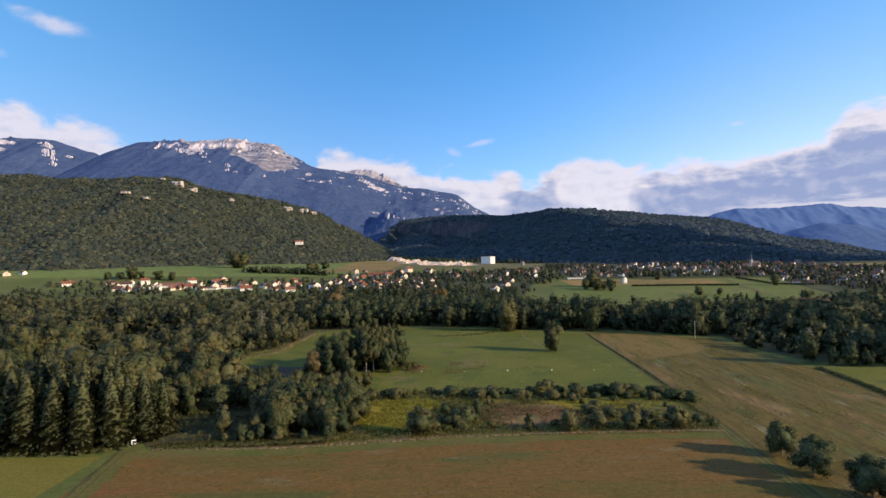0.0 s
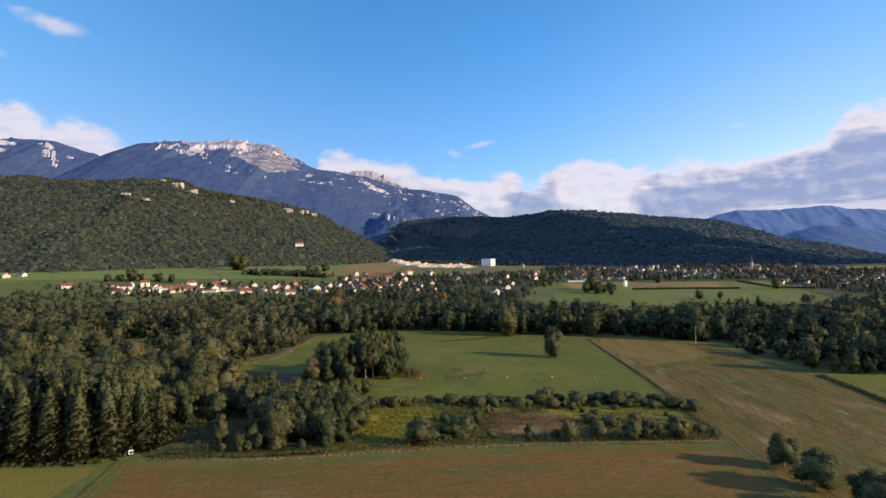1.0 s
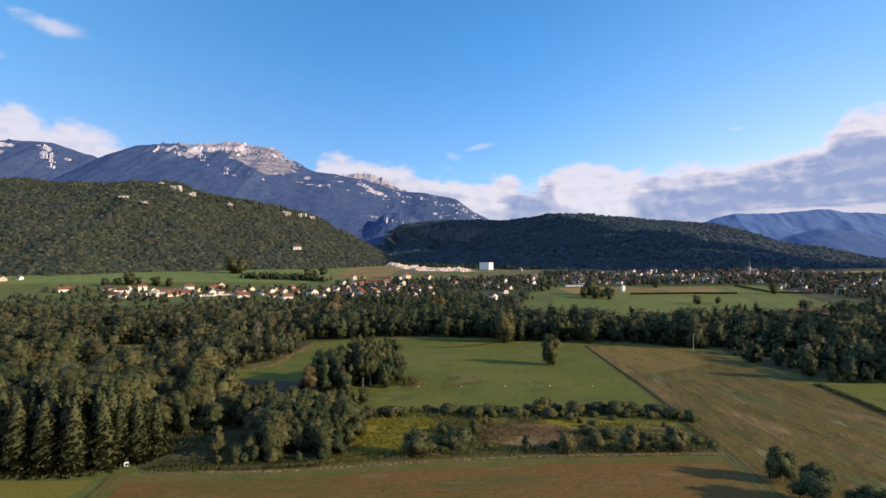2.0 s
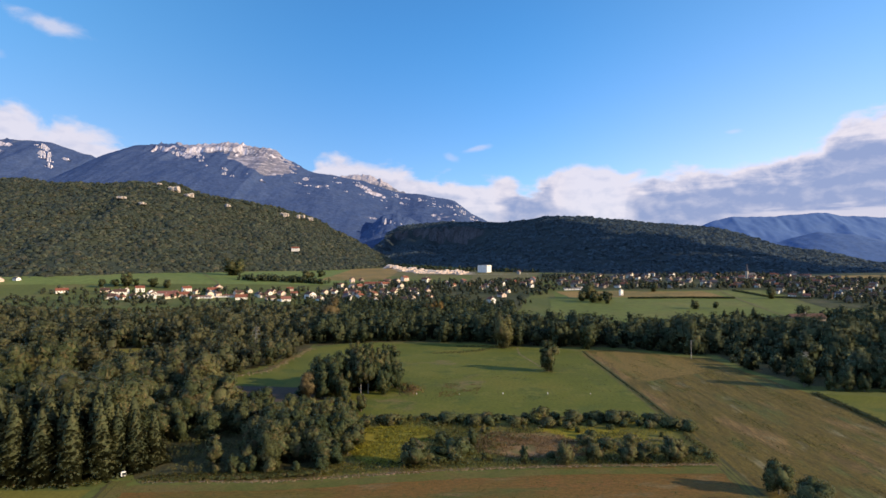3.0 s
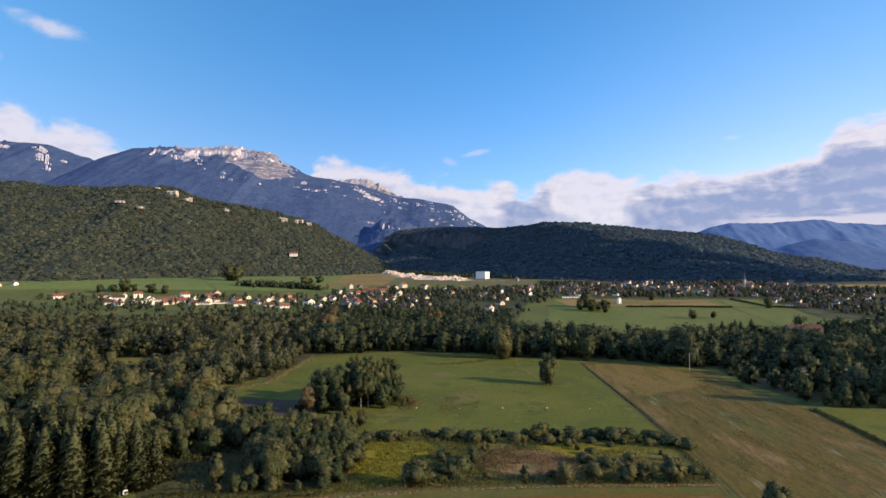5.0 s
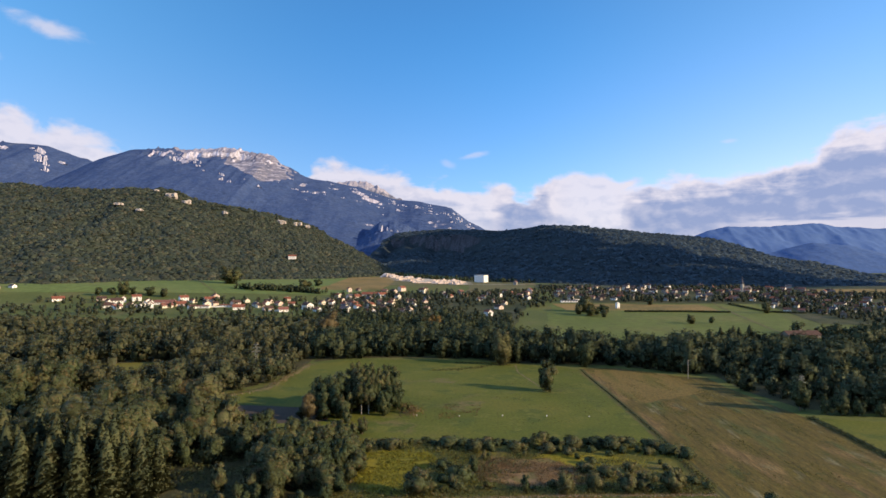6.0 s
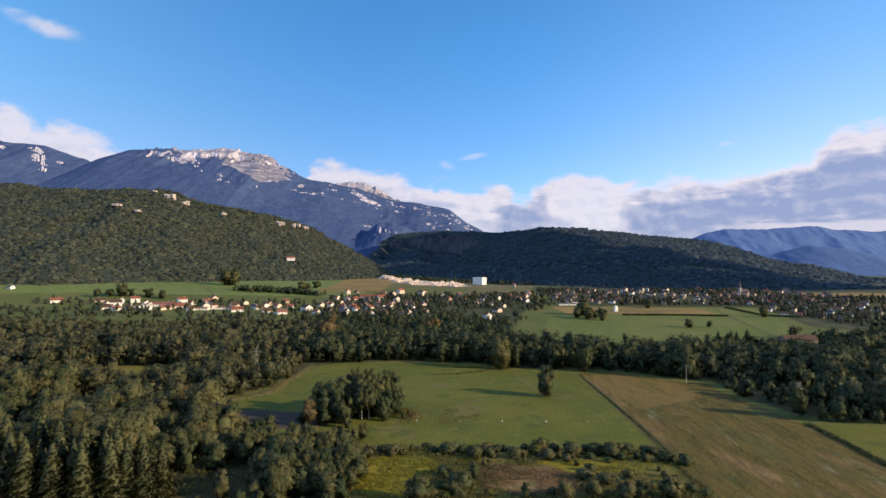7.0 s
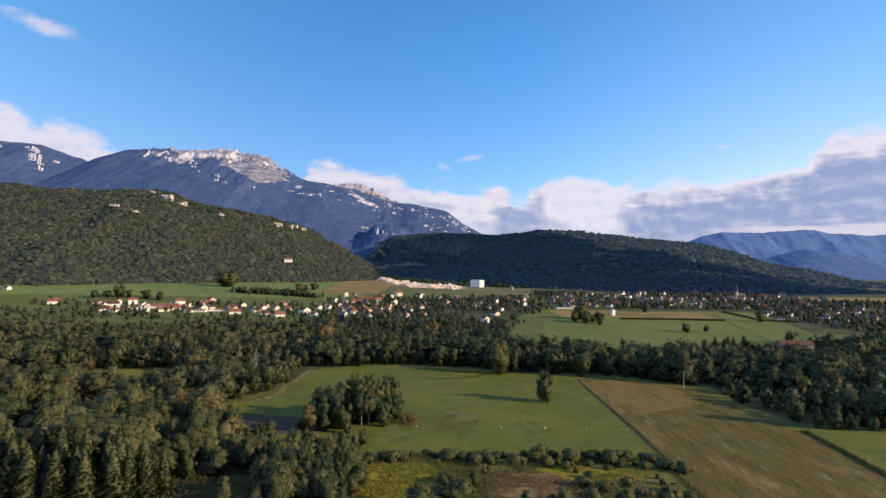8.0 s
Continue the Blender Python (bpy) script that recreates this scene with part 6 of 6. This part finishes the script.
ribbon("meadow_path", [(50, 365), (48, 340), (52, 310), (54, 296)], 1.2, PALE_TRACK, "faint trodden path across the meadow", 0.05)


def weeds(name, x, y, height, size, material, label, seed, category="weeds", spread=0.35, up=1.3):
    """Low plants as one mesh of upright leaf clumps."""
    rng = np.random.RandomState(seed)
    n = len(x)
    z = ground_z(x, y)
    at = np.stack([x, y, z + rng.uniform(0.1, 1.0, n) * height], 1)
    out = np.stack([rng.normal(0, 1, n), rng.normal(0, 1, n), np.full(n, up)], 1)
    out /= np.linalg.norm(out, axis=1)[:, None]
    v, f, m = leaf_quads(at, out, size, rng, spread)
    return tagged(new(name, quads(name, v, f, material, normals=m)), label, category, kind="stuff")


def strew(outline, count, seed, scale=0.0, low=0.0, phase=0, squash=1.6):
    """Random places inside an outline, thinned to patches."""
    p = np.array(outline, float)
    rng = np.random.RandomState(seed)
    x, y = rng.uniform(p[:, 0].min(), p[:, 0].max(), count), rng.uniform(p[:, 1].min(), p[:, 1].max(), count)
    k = inside(x, y, outline)
    if scale:
        k &= fbm(x, y * squash, scale, 3, phase) > low
    return x[k], y[k]


STRIP = [(-28, 156), (3, 158), (33, 160), (76, 160), (79, 202), (44, 206), (4, 207.5), (-29, 209)]
DRY_WEED = foliage("dry_weeds", (.24, .165, .115), (.32, .23, .16), (.16, .13, .06), 0.4)
BRACKEN = foliage("brown_bracken", (.165, .103, .05), (.215, .13, .06), (.12, .10, .03), 0.3)
YELLOW_GRASS = surface("yellow_grass", [(.184, .153, .012), (.211, .167, .014), (.130, .119, .013)], (0.08, 0.9), bump=0.12, bump_scale=1.2, grain=0.22, stretch=(0.5, 1.4, 1))
BROWN_LITTER = surface("bracken_litter", [(.17, .105, .05), (.21, .13, .062), (.12, .10, .032)], (0.12, 1.2), bump=0.3, bump_scale=1.2, grain=0.4)
BED = [(-25, 193), (-14, 197), (-3, 194), (1, 186), (-5, 177), (-9, 168), (-11, 159), (-21, 160), (-25, 172)]
LITTER = [(11, 184), (17, 189), (36, 188), (43, 180), (50, 174), (46, 166), (22, 164), (12, 169)]
plot("yellow_bed", BED, YELLOW_GRASS, "bright yellow flowering grass in the rough strip", 0.036, 2.2)
plot("yellow_bed_corner", [(63, 207), (76, 205), (78, 197), (66, 198)], YELLOW_GRASS, "yellow flowering grass in the strip's corner", 0.034, 1.5)
plot("yellow_bed_east", [(30, 189), (44, 193), (62, 189), (64, 183), (48, 181), (33, 183)], YELLOW_GRASS, "yellow-green flowering grass at the meadow's edge", 0.034, 3.0)
plot("bracken_bed", LITTER, BROWN_LITTER, "bed of brown dead bracken", 0.036, 2.5)


def outside(x, y, *outlines):
    k = np.ones(len(x), bool)
    for o in outlines:
        k &= ~inside(x, y, o)
    return x[k], y[k]


x, y = outside(*strew(STRIP, 22000, 1, 16, 0.06, 61), LITTER)
weeds("goldenrod", x, y, 0.7, np.full(len(x), 0.14), GOLD, "patches of yellow flowering weeds", 1)
x, y = strew(BED, 9000, 6, 5, -0.25, 65)
weeds("goldenrod_bed", x, y, 0.4, np.full(len(x), 0.2), GOLD, "bed of yellow flowering weeds", 6, up=4.0)
x, y = strew(LITTER, 12000, 2, 9, -0.3, 62)
weeds("bracken", x, y, 0.6, np.full(len(x), 0.22), BRACKEN, "brown dry bracken in the rough strip", 2, up=2.6)
x, y = outside(*strew(STRIP, 36000, 3, 14, 0.0, 63), [(-24, 160), (-10, 160), (-4, 178), (0, 190), (-4, 197), (-24, 195)])
weeds("tall_weeds", x, y, 1.3, np.full(len(x), 0.24), SCRUB, "tall green weeds and brambles", 3)
x, y = along_line([(-74, 149.5), (-40, 149.3), (3, 155.5), (33, 157.5), (76, 157.5)], 6500, 0.6, 4)
weeds("dry_margin", x, y, 0.6, np.full(len(x), 0.15), DRY_WEED, "dry pinkish grass along the field's edge", 4)
x, y = along_line([(-74, 151.5), (-40, 151.5), (-28, 153)], 5000, 1.2, 14)
weeds("margin_weeds", x, y, 1.6, np.full(len(x), 0.28), SCRUB, "yellow-green weeds under the thicket", 14)
x, y = strew([(-30, 152.5), (3, 156.5), (33, 158.5), (76, 158.5), (77, 164), (33, 164), (-29, 160)], 9000, 31)
weeds("edge_weeds", x, y, 1.1, np.full(len(x), 0.26), SCRUB, "green and brown weeds at the foot of the shrubs", 31)
x, y = along_line([(79.0, 203), (77.5, 162)], 1200, 0.8, 5)
weeds("ditch_weeds", x, y, 0.9, np.full(len(x), 0.25), SCRUB, "weeds along the ditch", 5)
x, y = along_line(EAST_LINE[:5], 2600, 0.35, 55)
weeds("ditch_sedge", x - 0.6, y, 0.4, np.full(len(x), 0.2), LEAF_DARK, "dark sedge along the ditch beside the meadow", 55)
x, y = along_line([(-108, 272), (-95, 285), (-86, 295), (-84, 328), (-80, 366)], 2200, 2.2, 7)
weeds("bank_grass", x, y, 0.6, np.full(len(x), 0.24), DRY_WEED, "pale dry grass on the bank under the wood", 7)
x, y = along_line([(-135, 147.5), (-110, 146.5), (-84, 147.5)], 2200, 0.7, 8)
weeds("spruce_margin", x, y, 0.9, np.full(len(x), 0.25), SCRUB, "weeds at the feet of the spruces", 8)
x, y = along_line([(-16, 262), (-10, 250), (-12, 240)], 900, 2.5, 9)
weeds("clump_weeds", x, y, 0.9, np.full(len(x), 0.3), BRACKEN, "brown weeds beside the clump of trees", 9)
x, y = along_line([(12, 372), (20, 371), (40, 369)], 700, 1.2, 10)
weeds("rushes", x, y, 0.8, np.full(len(x), 0.3), SCRUB, "low rushes at the far edge of the meadow", 10)

x, y = strew([(-76, 153), (-28, 155), (-28, 213), (-60, 217), (-98, 214), (-92, 180)], 15000, 15, 12, -0.12, 64)
weeds("thicket_undergrowth", x, y, 1.9, np.full(len(x), 0.34), SCRUB, "brambles and saplings under the thicket", 15)
TUSSOCK = foliage("tussock_grass", (.095, .098, .018), (.135, .125, .026), (.15, .11, .042), 0.12)
x, y = strew([(-80, 300), (-60, 225), (76, 215), (82, 340), (40, 366), (-60, 375)], 14000, 71, 22, 0.26, 73)
weeds("meadow_tussocks", x, y, 0.2, np.full(len(x), 0.17), TUSSOCK, "olive tussocks in the grazed meadow", 71)
x, y = along_line([(-4, 345), (10, 347), (24, 352), (34, 362), (46, 364)], 900, 1.6, 72)
weeds("meadow_rushes", x, y, 0.7, np.full(len(x), 0.3), SCRUB, "line of rushes across the meadow", 72)
x, y = strew([(0, 236), (16, 238), (20, 258), (4, 262)], 1500, 74, 6, -0.1, 75)
weeds("trodden_weeds", x, y, 0.25, np.full(len(x), 0.25), BRACKEN, "brown trodden weeds in the meadow", 74)
x, y = strew([(86, 120), (146, 120), (148, 200), (148, 290), (130, 320), (90, 320), (84, 210)], 60000, 76, 3.5, 0.22, 77, 0.14)
weeds("hay_tufts", x, y, 0.2, np.full(len(x), 0.13), TUSSOCK, "uncut tufts in the hay field", 76)
x, y = strew([(-76, 96), (70, 96), (76, 152), (30, 152), (-40, 145), (-76, 144)], 50000, 78, 3, 0.25, 79)
weeds("stubble_tufts", x, y, 0.12, np.full(len(x), 0.1), TUSSOCK, "green tufts in the mown front field", 78)
# hedges: the dark line beside the eastern meadow, and hedges of the far pasture
for name, line, n, h, size, lab in (("hedge_east", [(154.5, 238), (152.5, 217), (149, 193), (144, 160)], 3600, 0.7, 0.28, "low dark hedge along the ditch"),
                                    ("hedge_far", [(228, 690), (300, 690), (352, 684)], 2200, 2.2, 0.7, "dark hedge line across the pasture"),
                                    ("hedge_corner", [(392, 765), (402, 690), (440, 676)], 1600, 2.2, 0.7, "hedge along the pasture's far corner")):
    x, y = along_line(line, n, 0.75, 21)
    weeds(name, x, y, h, np.full(n, size), LEAF_DARK, lab, 22, "hedge", 0.6)
field("pasture_strip", [(160, 705), (350, 700), (350, 760), (158, 764)], CROP, "straw-coloured strip of the pasture", 0.3, 8, 10)
# lone trees in the far pasture
for x, y, s in ((176, 652, 0.6), (184, 660, 0.75), (192, 655, 0.6), (166, 668, 0.55), (180, 690, 0.85), (196, 676, 0.7), (204, 684, .5), (188, 640, .45), (262, 588, 0.42), (284.6, 590, 0.55), (394, 681, 0.6), (285, 760, 0.5)):
    place(MIDS[rnd.randrange(4)], x, y, s, rnd.uniform(1.1, 1.6))
# trees of the western slope pasture
for x, y, s in ((-360, 997, 1.35), (-349, 997, 1.3), (-205, 1000, 0.8), (-222, 960, 0.7), (-455, 812, 0.8), (-440, 815, 0.9), (-402, 815, 0.8), (-378, 806, 0.6), (-470, 806, 0.9), (-428, 818, 0.7), (-215, 975, 0.8)):
    place(MIDS[rnd.randrange(4)], x, y, s, rnd.uniform(1.3, 1.9))
x, y = along_line([(-310, 905), (-240, 900), (-180, 880)], 110, 8, 33)
wood("slope_hedge", x, y, ground_z(x, y), np.random.RandomState(1).uniform(0.55, 1.1, len(x)), FAR_FORMS, LEAF_FAR_DARK, "row of trees across the sloping pasture", 10)
